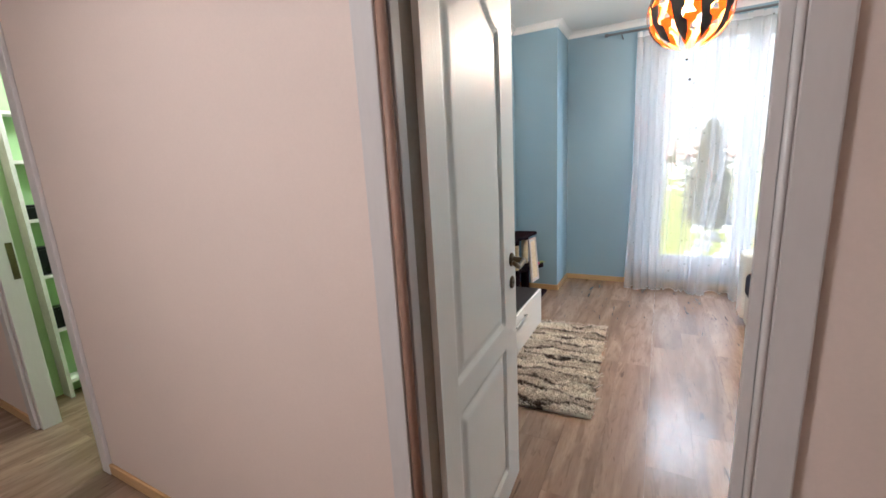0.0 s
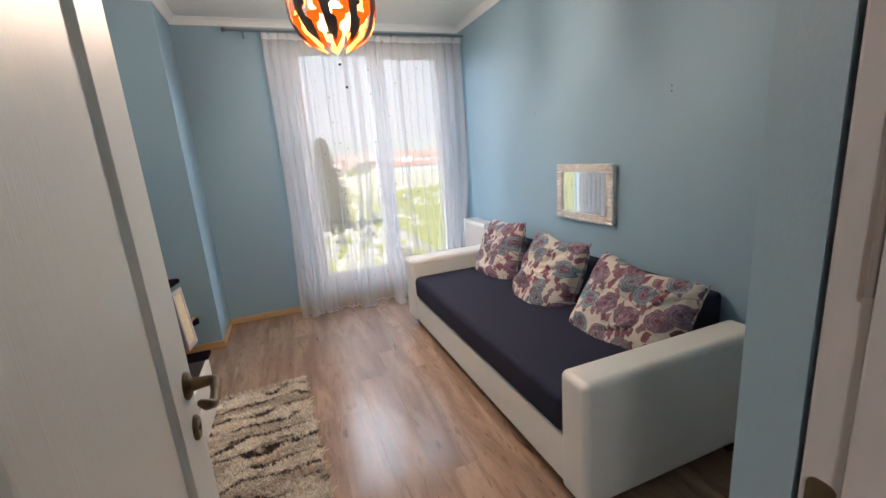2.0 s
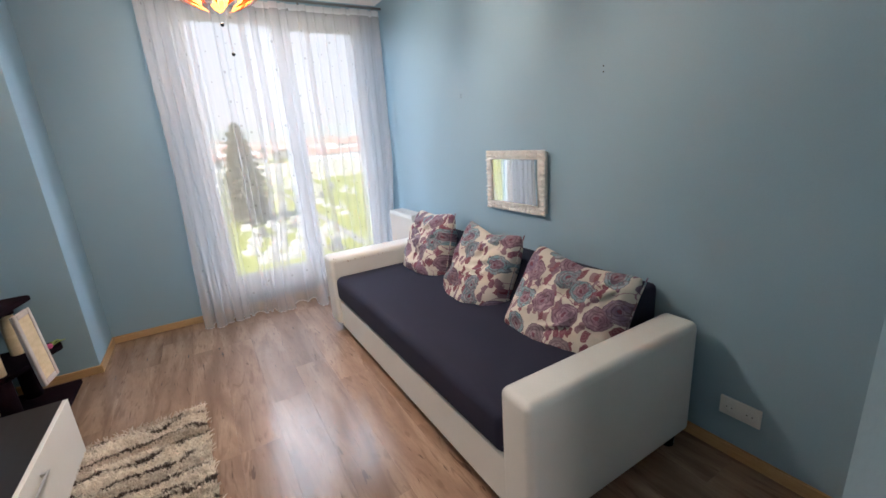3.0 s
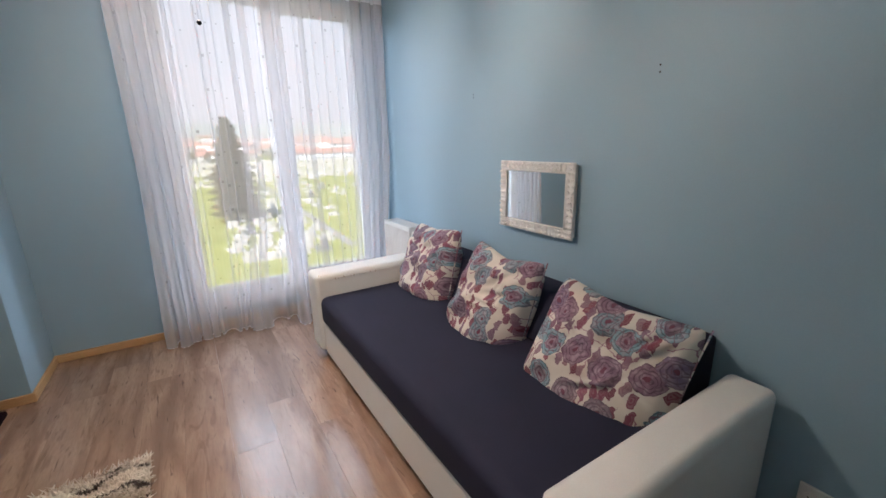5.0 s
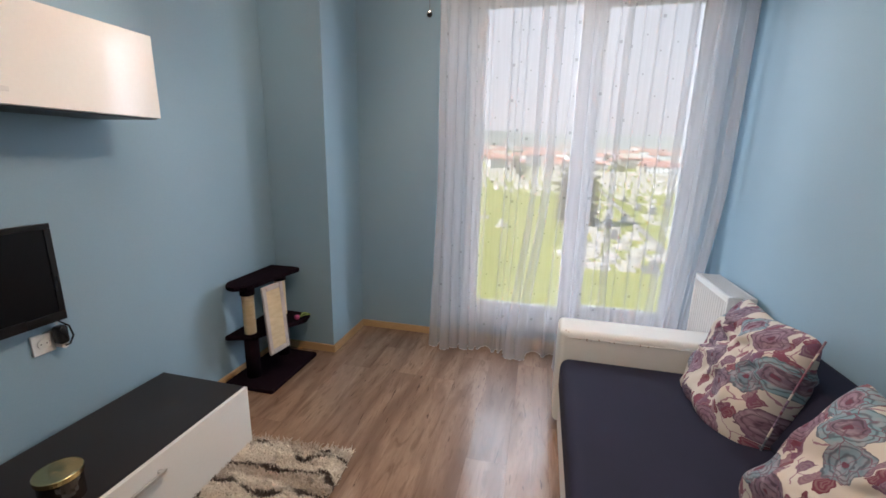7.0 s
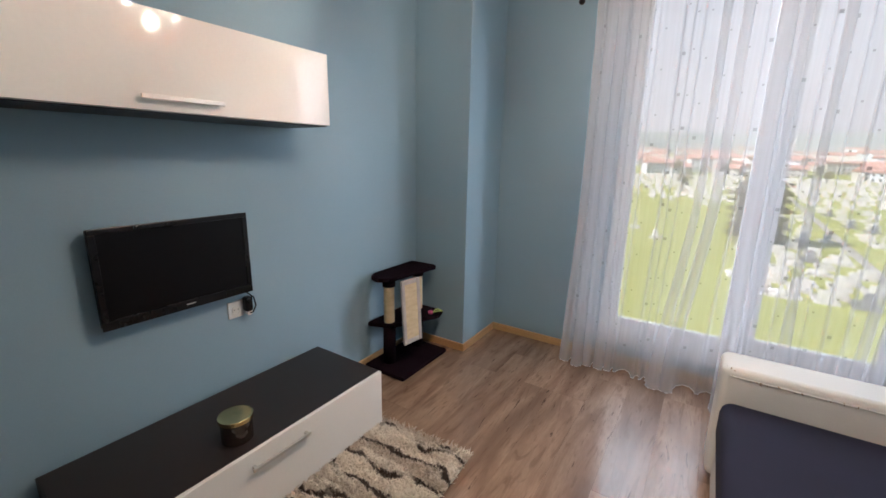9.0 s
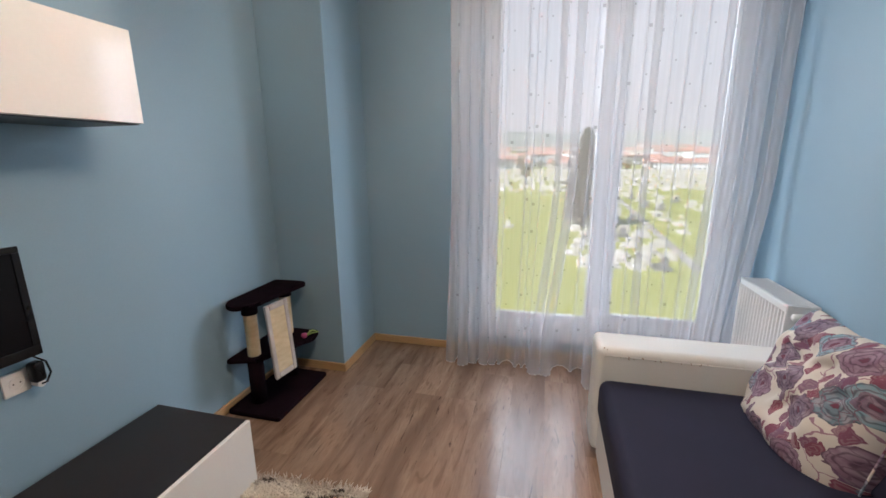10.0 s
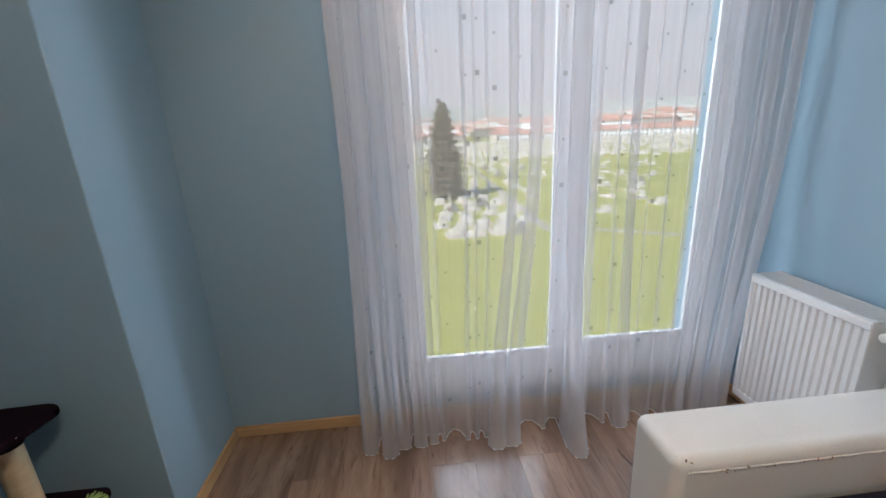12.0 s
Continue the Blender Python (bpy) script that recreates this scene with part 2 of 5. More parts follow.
def flowers():
    m, nt, b = nodes("flower_print_cotton")
    co = nt.nodes.new("ShaderNodeTexCoord")
    sep, comb = nt.nodes.new("ShaderNodeSeparateXYZ"), nt.nodes.new("ShaderNodeCombineXYZ")
    info = nt.nodes.new("ShaderNodeObjectInfo")
    nt.links.new(co.outputs["Object"], sep.inputs[0])
    off = calc(nt, "MULTIPLY", info.outputs["Random"], 13.0)
    nt.links.new(calc(nt, "ADD", sep.outputs[0], off), comb.inputs[0])
    nt.links.new(calc(nt, "ADD", sep.outputs[1], off), comb.inputs[1])
    warp = nt.nodes.new("ShaderNodeTexNoise")
    warp.inputs["Scale"].default_value, warp.inputs["Detail"].default_value = 27, 2
    nt.links.new(comb.outputs[0], warp.inputs["Vector"])
    bent = nt.nodes.new("ShaderNodeVectorMath")
    bent.operation = "MULTIPLY_ADD"
    nt.links.new(warp.outputs[1], bent.inputs[0])
    bent.inputs[1].default_value = (0.038, 0.038, 0)
    nt.links.new(comb.outputs[0], bent.inputs[2])

    def cells(scale, feature="F1", jitter=0.75, pointed=0.0):
        v = nt.nodes.new("ShaderNodeTexVoronoi")
        v.voronoi_dimensions, v.feature = "2D", feature
        if pointed:
            v.distance = "MINKOWSKI"
            v.inputs["Exponent"].default_value = pointed
        v.inputs["Scale"].default_value, v.inputs["Randomness"].default_value = scale, jitter
        nt.links.new(bent.outputs[0], v.inputs["Vector"])
        return v

    cloth = (0.59, 0.545, 0.485)
    c = cloth
    hue = nt.nodes.new("ShaderNodeSeparateColor")
    for angle, away, at in ((35, 0.0, 0.42), (-40, 0.31, 0.42), (80, 0.57, 0.5)):
        slant = nt.nodes.new("ShaderNodeMapping")
        slant.inputs["Rotation"].default_value[2], slant.inputs["Location"].default_value[0] = radians(angle), away
        slant.inputs["Scale"].default_value = (1, 0.5, 1)
        nt.links.new(bent.outputs[0], slant.inputs[0])
        leaf = nt.nodes.new("ShaderNodeTexVoronoi")
        leaf.voronoi_dimensions, leaf.distance = "2D", "MINKOWSKI"
        leaf.inputs["Exponent"].default_value, leaf.inputs["Scale"].default_value = 1.35, 24
        nt.links.new(slant.outputs[0], leaf.inputs["Vector"])
        pick = nt.nodes.new("ShaderNodeSeparateColor")
        nt.links.new(leaf.outputs["Color"], pick.inputs[0])
        lc = ramp(nt, pick.outputs[0], [(0.0, (0.15, 0.03, 0.055)), (0.4, (0.21, 0.06, 0.10)), (0.7, (0.15, 0.08, 0.14)), (1.0, (0.27, 0.15, 0.18))])
        vein = calc(nt, "MULTIPLY_ADD", calc(nt, "SINE", calc(nt, "MULTIPLY", leaf.outputs["Distance"], 46.0)), 0.10, 0.92)
        on = calc(nt, "MULTIPLY", calc(nt, "LESS_THAN", leaf.outputs["Distance"], 0.36), calc(nt, "GREATER_THAN", pick.outputs[1], 1 - at))
        if angle == 35:
            nt.links.new(leaf.outputs["Color"], hue.inputs[0])
            stem = calc(nt, "MULTIPLY", calc(nt, "LESS_THAN", cells(8.2, "DISTANCE_TO_EDGE", 0.7).outputs["Distance"], 0.016), calc(nt, "GREATER_THAN", hue.outputs[2], 0.4))
            c = mix(nt, stem, cloth, (0.30, 0.17, 0.22))
        c = mix(nt, calc(nt, "MULTIPLY", on, vein), c, lc.outputs[0])
    big = cells(8.2, jitter=0.7)
    h2 = nt.nodes.new("ShaderNodeSeparateColor")
    nt.links.new(big.outputs["Color"], h2.inputs[0])
    petal = ramp(nt, h2.outputs[0], [(0.0, (0.13, 0.09, 0.13)), (0.28, (0.18, 0.105, 0.15)), (0.52, (0.18, 0.14, 0.165)), (0.76, (0.13, 0.18, 0.215)), (0.9, (0.15, 0.105, 0.17))])
    petal.color_ramp.interpolation = "CONSTANT"
    rim = calc(nt, "MULTIPLY", calc(nt, "GREATER_THAN", big.outputs["Distance"], 0.25), calc(nt, "GREATER_THAN", h2.outputs[2], 0.62))
    cloudy = nt.nodes.new("ShaderNodeTexNoise")
    cloudy.inputs["Scale"].default_value = 38
    nt.links.new(comb.outputs[0], cloudy.inputs["Vector"])
    tinted = mix(nt, rim, petal.outputs[0], (0.16, 0.26, 0.30))
    tinted = mix(nt, ramp(nt, cloudy.outputs[0], [(0.42, (0, 0, 0)), (0.66, (0.5, 0.5, 0.5))]).outputs[0], tinted, (0.36, 0.29, 0.32))
    line = cells(34, "DISTANCE_TO_EDGE", 1.0)
    rings = calc(nt, "SINE", calc(nt, "MULTIPLY_ADD", warp.outputs[0], 9.0, calc(nt, "MULTIPLY", big.outputs["Distance"], 52.0)))
    shade = ramp(nt, rings, [(0.0, (1.2, 1.2, 1.2)), (0.5, (1, 1, 1)), (0.95, (0.45, 0.38, 0.44))])
    shade.color_ramp.elements[0].color = (1.3, 1.3, 1.3, 1)
    pc = mix(nt, 0.75, tinted, shade.outputs[0], "MULTIPLY")
    pc = mix(nt, calc(nt, "LESS_THAN", line.outputs["Distance"], 0.035), pc, (0.17, 0.10, 0.14))
    pc = mix(nt, calc(nt, "LESS_THAN", big.outputs["Distance"], 0.07), pc, (0.14, 0.04, 0.07))
    flower = calc(nt, "MULTIPLY", calc(nt, "LESS_THAN", big.outputs["Distance"], 0.44), calc(nt, "GREATER_THAN", h2.outputs[1], 0.15))
    c = mix(nt, flower, c, pc)
    nt.links.new(c, b.inputs["Base Color"])
    b.inputs["Roughness"].default_value = 0.85
    weave = tex(nt, 700, detail=1)
    bump(nt, b, weave.outputs[0], 0.3, 0.0006)
    return m


def sheer(name, density, tint):
    m, nt, b = nodes(name)
    nt.nodes.remove(b)
    out = nt.nodes["Material Output"]
    clear, thin, dif = (nt.nodes.new("ShaderNodeBsdf" + k) for k in ("Transparent", "Translucent", "Diffuse"))
    thin.inputs[0].default_value = dif.inputs[0].default_value = (*tint, 1)
    cloth, all_ = nt.nodes.new("ShaderNodeMixShader"), nt.nodes.new("ShaderNodeMixShader")
    cloth.inputs[0].default_value = 0.9
    nt.links.new(thin.outputs[0], cloth.inputs[1])
    nt.links.new(dif.outputs[0], cloth.inputs[2])
    streak = tex(nt, 60, stretch=(1, 1, 0.03), detail=2)
    nt.links.new(calc(nt, "MULTIPLY_ADD", streak.outputs[0], 0.08, density - 0.04), all_.inputs[0])
    nt.links.new(clear.outputs[0], all_.inputs[1])
    nt.links.new(cloth.outputs[0], all_.inputs[2])
    nt.links.new(all_.outputs[0], out.inputs[0])
    return m


def simple(name, color, rough=0.5, metal=0.0, trans=0.0, emit=0.0):
    m, nt, b = nodes(name)
    b.inputs["Base Color"].default_value = (*color, 1)
    b.inputs["Roughness"].default_value, b.inputs["Metallic"].default_value = rough, metal
    b.inputs["Transmission Weight"].default_value = trans
    if emit:
        b.inputs["Emission Color"].default_value, b.inputs["Emission Strength"].default_value = (*color, 1), emit
    return m


WOODPAINT, COPPER, OAK, WOOL, PRINT = white_wood(), gold_inner(), planks(), rug_wool(), flowers()
SHEER = sheer("sheer_voile", 0.36, (0.76, 0.75, 0.79))
HEM = sheer("doubled_voile_hem", 0.72, (0.78, 0.79, 0.83))
def amber():
    m, nt, b = nodes("amber_translucent_plastic")
    b.inputs["Base Color"].default_value = (0.38, 0.105, 0.006, 1)
    b.inputs["Roughness"].default_value = 0.45
    thin = nt.nodes.new("ShaderNodeBsdfTranslucent")
    thin.inputs[0].default_value = (0.36, 0.10, 0.006, 1)
    both = nt.nodes.new("ShaderNodeMixShader")
    both.inputs[0].default_value = 0.6
    nt.links.new(b.outputs[0], both.inputs[1])
    nt.links.new(thin.outputs[0], both.inputs[2])
    nt.links.new(both.outputs[0], nt.nodes["Material Output"].inputs[0])
    return m


AMBER = amber()
SILVERING = simple("mirror_silvering", (0.9, 0.91, 0.9), 0.02, 1.0)
PANE = simple("window_glass", (1, 1, 1), 0.0, 0.0, 1.0)
PANE.node_tree.nodes["Principled BSDF"].inputs["IOR"].default_value = 1.12
BULB = simple("glowing_bulb", (1.0, 0.66, 0.32), 0.4, 0, 0, 8.0)
HALLGLOW = simple("hall_lamp_glass", (1.0, 0.85, 0.7), 0.4, 0, 0, 2.0)
GRASS = surface("meadow_grass", (0.25, 0.255, 0.04), (0.36, 0.36, 0.07), 0.12, 0.9, 0, 3.0)
MARBLE = surface("pale_grave_stone", (0.40, 0.35, 0.28), (0.86, 0.80, 0.70), 0.45, 0.6, 0, 6)
GRANITE = surface("grey_grave_stone", (0.17, 0.16, 0.155), (0.30, 0.28, 0.27), 0.7, 0.5, 0, 6)
PLASTER = surface("pale_house_plaster", (0.50, 0.45, 0.38), (0.62, 0.57, 0.50), 0.2, 0.8, 0, 2)
WHITEPLASTER = surface("white_house_plaster", (0.66, 0.64, 0.61), (0.75, 0.73, 0.70), 0.2, 0.8, 0, 2)
# roof red paled towards haze, since the air outside has none
TILES = surface("red_roof_tiles", (0.36, 0.17, 0.11), (0.58, 0.36, 0.26), 0.05, 0.8, 0, 3)
WINDOWDARK = simple("far_window_glass", (0.06, 0.07, 0.08), 0.15)
NEEDLES = surface("spruce_needles", (0.20, 0.18, 0.10), (0.34, 0.295, 0.18), 0.6, 0.9, 0, 5)
LEAVES = surface("budding_leaves", (0.16, 0.14, 0.06), (0.26, 0.24, 0.10), 0.5, 0.9, 0, 5)
BARK = surface("bark", (0.06, 0.045, 0.03), (0.13, 0.10, 0.07), 3, 0.9, 0, 12)
# pale grey hills: the distance haze is mixed into their colour
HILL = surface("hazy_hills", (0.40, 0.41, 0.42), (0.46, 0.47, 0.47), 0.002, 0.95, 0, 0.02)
HAZE, hz_nt, hz_b = nodes("hazy_spring_sky")
hz_co, hz_sep = hz_nt.nodes.new("ShaderNodeTexCoord"), hz_nt.nodes.new("ShaderNodeSeparateXYZ")
hz_nt.links.new(hz_co.outputs["Object"], hz_sep.inputs[0])
hz_r = ramp(hz_nt, calc(hz_nt, "DIVIDE", hz_sep.outputs[2], 3200), [(0.0, (0.86, 0.80, 0.76)), (0.25, (0.84, 0.83, 0.84)), (1.0, (0.66, 0.75, 0.90))])
hz_nt.links.new(hz_r.outputs[0], hz_b.inputs["Emission Color"])
hz_b.inputs["Base Color"].default_value, hz_b.inputs["Roughness"].default_value, hz_b.inputs["Emission Strength"].default_value = (0, 0, 0, 1), 1, 0.41
SOIL = surface("planted_grave_soil", (0.07, 0.07, 0.03), (0.16, 0.15, 0.07), 2, 0.95, 0, 12)
GRAVEL = surface("pale_path_gravel", (0.28, 0.25, 0.19), (0.38, 0.34, 0.27), 0.5, 0.95, 0, 9)


# ---- building helpers ----
def thing(name, place, label, category, group="", kind="", turn=0.0):
    ob = new(name)
    ob.empty_display_size = 0.1
    ob.location, ob.rotation_euler = place, (0, 0, radians(turn))
    return tagged(ob, label, category, group, kind)


def part(name, bm, material, parent=None, label="", kind="", smooth=False):
    me = bpy.data.meshes.new(name)
    if smooth:
        for f in bm.faces:
            f.smooth = True
    bm.to_mesh(me)
    bm.free()
    me.materials.append(material)
    ob = new(name, me)
    ob.parent = parent
    return tagged(ob, label, kind=kind)


def add_box(bm, lo, hi, bevel=0.0, seg=2, m=None):
    made = bmesh.ops.create_cube(bm, size=1)["verts"]
    for v in made:
        v.co = Vector([l + (c + 0.5) * (h - l) for l, h, c in zip(lo, hi, v.co)])
    if bevel:
        edges = {e for v in made for e in v.link_edges}
        out = bmesh.ops.bevel(bm, geom=list(edges), offset=bevel, segments=seg, affect="EDGES", profile=0.5)
        made = list({v for f in out["faces"] for v in f.verts} | {v for v in made if v.is_valid})
    if m is not None:
        bmesh.ops.transform(bm, matrix=m, verts=made)
    return made


def box(lo, hi, bevel=0.0, seg=2, m=None):
    bm = bmesh.new()
    add_box(bm, lo, hi, bevel, seg, m)
    return bm


def rod(points, radius, sides=10, bm=None, radii=None):
    """A tube along points."""
    bm = bm or bmesh.new()
    pts = [Vector(p) for p in points]
    rings = []
    for i, p in enumerate(pts):
        d = (pts[min(i + 1, len(pts) - 1)] - pts[max(i - 1, 0)]).normalized()
        a = d.orthogonal().normalized() if not rings else (ref - ref.dot(d) * d).normalized()
        ref, b2 = a, d.cross(a)
        r = radii[i] if radii else radius
        rings.append([bm.verts.new(p + r * (math.cos(k * math.tau / sides) * a + math.sin(k * math.tau / sides) * b2)) for k in range(sides)])
    for r0, r1 in zip(rings, rings[1:]):
        for k in range(sides):
            bm.faces.new((r0[k], r0[(k + 1) % sides], r1[(k + 1) % sides], r1[k]))
    bm.faces.new(rings[0][::-1])
    bm.faces.new(rings[-1])
    return bm


def lathe(profile, sides=24, bm=None, at=(0, 0, 0), squash=1.0):
    bm = bm or bmesh.new()
    rings = [[bm.verts.new((at[0] + r * math.cos(k * math.tau / sides), at[1] + squash * r * math.sin(k * math.tau / sides), at[2] + z)) for k in range(sides)] for r, z in profile]
    for r0, r1 in zip(rings, rings[1:]):
        for k in range(sides):
            bm.faces.new((r0[k], r0[(k + 1) % sides], r1[(k + 1) % sides], r1[k]))
    if profile[0][0] > 1e-5:
        bm.faces.new(rings[0][::-1])
    if profile[-1][0] > 1e-5:
        bm.faces.new(rings[-1])
    return bm


def prism(outline, lo, hi, axis="z", bevel=0.0):
    """A closed outline in the two other axes, pushed from lo to hi along the axis."""
    bm = bmesh.new()
    put = {"z": lambda a, b, h: (a, b, h), "y": lambda a, b, h: (a, h, b), "x": lambda a, b, h: (h, a, b)}[axis]
    ends = [[bm.verts.new(put(a, b, h)) for a, b in outline] for h in (lo, hi)]
    bm.faces.new(ends[0])
    bm.faces.new(ends[1][::-1])
    n = len(outline)
    for k in range(n):
        bm.faces.new((ends[0][k], ends[1][k], ends[1][(k + 1) % n], ends[0][(k + 1) % n]))
    bmesh.ops.recalc_face_normals(bm, faces=bm.faces)
    if bevel:
        bmesh.ops.bevel(bm, geom=list(bm.edges), offset=bevel, segments=2, affect="EDGES", profile=0.5)
    return bm


def rounded(points, r=0.03, steps=4):
    out = []
    n2 = len(points)
    for i, p in enumerate(points):
        p, a, b3 = Vector(p), Vector(points[i - 1]), Vector(points[(i + 1) % n2])
        s, e = p + (a - p).normalized() * r, p + (b3 - p).normalized() * r
        for k in range(steps + 1):
            u = k / steps
            out.append(tuple((1 - u) ** 2 * s + 2 * u * (1 - u) * p + u * u * e))
    return out


def structure(name, lo, hi, material, bevel=0.0):
    return part(name, box(lo, hi, bevel), material, kind="structure")


# ---- the flat's shell ----
WEST, EAST, SOUTH, NORTH, TOP = -1.085, 1.825, 1.135, 4.9, 2.6
HALL = 0.965
WX0, WX1, WZ0, WZ1 = 0.185, 1.66, 0.235, 2.428

base = thing("floor", (0, 0, 0), "oak laminate floor of the room and the hall", "floor", kind="structure")
part("floor_slab", box((-4.3, -1.2, -0.25), (2.0, 5.2, -0.012)), CARCASS, base)

wall_west = structure("wall_west", (WEST - 0.15, SOUTH - 0.08, 0), (WEST, NORTH + 0.3, TOP), BLUE)
wall_east = structure("wall_east", (EAST, SOUTH - 0.08, 0), (EAST + 0.15, NORTH + 0.3, TOP), BLUE)
column = structure("wall_column", (WEST, 4.405, 0), (-0.655, NORTH + 0.3, TOP), BLUE, 0.004)

bm = bmesh.new()
for lo, hi in (((-0.655, NORTH, 0), (WX0, NORTH + 0.2, TOP)), ((WX1, NORTH, 0), (EAST, NORTH + 0.2, TOP)),
               ((WX0, NORTH, WZ1), (WX1, NORTH + 0.2, TOP)), ((WX0, NORTH, 0), (WX1, NORTH + 0.1, WZ0))):
    add_box(bm, lo, hi)
part("wall_north", bm, BLUE, kind="structure")

# the wall with the door: blue half towards the room, peach half towards the hall
DX0, DX1, DTOP = -0.33, 0.457, 2.09
bm = bmesh.new()
for lo, hi in (((WEST, 1.05, 0), (DX0, SOUTH, TOP)), ((DX1, 1.05, 0), (EAST, SOUTH, TOP)), ((DX0, 1.05, DTOP), (DX1, SOUTH, TOP))):
    add_box(bm, lo, hi)
part("wall_south", bm, BLUE, kind="structure")
part("door_reveal", prism([(0.408, 1.05), (0.457, 1.135), (0.52, 1.13), (0.52, 1.05)], 0, DTOP), BLUE, kind="structure")
for lo, hi in (((-2.06, HALL, 0), (-0.27, 1.05, TOP)), ((0.44, HALL, 0), (2.0, 1.05, TOP)), ((-0.27, HALL, 2.06), (0.44, 1.05, TOP)),
               ((-4.3, HALL, 0), (-2.83, 1.05, TOP)), ((-2.83, HALL, 2.06), (-2.06, 1.05, TOP))):
    part("wall_hall_north", box(lo, hi), PEACH, kind="structure")

structure("wall_hall_south", (-4.3, -1.0, 0), (2.0, -0.85, TOP), PEACH)
structure("wall_hall_west", (-4.3, -0.85, 0), (-4.15, HALL, TOP), PEACH)
structure("wall_hall_east", (1.85, -0.85, 0), (2.0, HALL, TOP), PEACH)
structure("ceiling", (WEST, SOUTH, TOP), (EAST, NORTH + 0.3, TOP + 0.2), CEIL)
structure("ceiling_hall", (-4.3, -1.0, TOP), (2.0, SOUTH - 0.002, TOP + 0.2), CEIL)

# green room beyond the hall
structure("wall_green_west", (-3.35, 1.05, 0), (-3.2, 3.2, TOP), GREEN)
structure("wall_green_north", (-3.2, 3.05, 0), (-1.4, 3.2, TOP), GREEN)
structure("wall_green_east", (-1.4, 1.05, 0), (-1.25, 3.2, TOP), GREEN)
structure("ceiling_green", (-3.35, SOUTH, TOP), (-1.25, 3.2, TOP + 0.2), CEIL)
# unseen point lamp, added without a fixture to brighten the green walls
lamp("green_room_fill", "POINT", 11, pose(-2.5, 1.8, 2.3), (1, 0.93, 0.82), 0.1)


def skirting(name, path, inward, material=OAKTRIM):
    """A thin oak board with a rounded top, along a straight run of wall."""
    (x0, y0), (x1, y1) = path
    dx, dy = inward
    t = 0.014
    lo = (min(x0, x1, x0 + dx * t, x1 + dx * t), min(y0, y1, y0 + dy * t, y1 + dy * t), 0.0)
    hi = (max(x0, x1, x0 + dx * t, x1 + dx * t), max(y0, y1, y0 + dy * t, y1 + dy * t), 0.055)
    return part(name, box(lo, hi, 0.004), material, kind="structure")


skirting("baseboard", ((WEST, SOUTH + 0.015), (WEST, 4.39)), (1, 0))
skirting("baseboard", ((WEST + 0.015, 4.405), (-0.64, 4.405)), (0, -1))
skirting("baseboard", ((-0.655, 4.406), (-0.655, NORTH - 0.015)), (1, 0))
skirting("baseboard", ((-0.655, NORTH), (EAST - 0.015, NORTH)), (0, -1))
skirting("baseboard", ((EAST, SOUTH + 0.015), (EAST, NORTH)), (-1, 0))
skirting("baseboard", ((DX1, SOUTH), (EAST, SOUTH)), (0, 1))
skirting("baseboard", ((WEST, SOUTH), (DX0 - 0.05, SOUTH)), (0, 1))
skirting("baseboard", ((-2.06, HALL), (-0.36, HALL)), (0, -1))
skirting("baseboard", ((-4.15, HALL), (-2.90, HALL)), (0, -1))
skirting("baseboard", ((0.55, HALL), (1.85, HALL)), (0, -1))

# cornice: cove profile swept round the room
corner_list = [(WEST, SOUTH), (EAST, SOUTH), (EAST, NORTH), (-0.655, NORTH), (-0.655, 4.405), (WEST, 4.405)]
cove = [(0.0, TOP - 0.05), (0.006, TOP - 0.05), (0.010, TOP - 0.036), (0.022, TOP - 0.018), (0.040, TOP - 0.009), (0.054, TOP - 0.006), (0.054, TOP)]
bm = bmesh.new()
loops = []
n = len(corner_list)
for i, (x, y) in enumerate(corner_list):
    a, b2 = Vector(corner_list[i - 1]), Vector(corner_list[(i + 1) % n])
    d0, d1 = (Vector((x, y)) - a).normalized(), (b2 - Vector((x, y))).normalized()
    inward = Vector((-d0.y, d0.x)) + Vector((-d1.y, d1.x))
    loops.append([bm.verts.new((x + inward.x * o, y + inward.y * o, z)) for o, z in cove])
for i in range(n):
    for k in range(len(cove) - 1):
        bm.faces.new((loops[i][k], loops[(i + 1) % n][k], loops[(i + 1) % n][k + 1], loops[i][k + 1]))
bmesh.ops.recalc_face_normals(bm, faces=bm.faces)
part("cornice", bm, STYRO, kind="structure")

# ---- window ----
win = thing("window_1", ((WX0 + WX1) / 2, 4.926, WZ0), "tall white plastic two-part window", "window", kind="structure")
half = (WX1 - WX0) / 2
bm = bmesh.new()
H = WZ1 - WZ0
MX = 0.955 - (WX0 + WX1) / 2
for lo, hi in (((-half, -0.035, 0), (-half + 0.06, 0.035, H)), ((half - 0.06, -0.035, 0), (half, 0.035, H)),
               ((-half + 0.06, -0.024, 0), (half - 0.06, -0.004, 0.055)), ((-half + 0.06, -0.035, H - 0.06), (half - 0.06, 0.035, H)),
               ((MX - 0.04, -0.035, 0.055), (MX + 0.04, 0.035, H - 0.06))):
    add_box(bm, lo, hi, 0.003)
part("window_frame", bm, PVC, win)
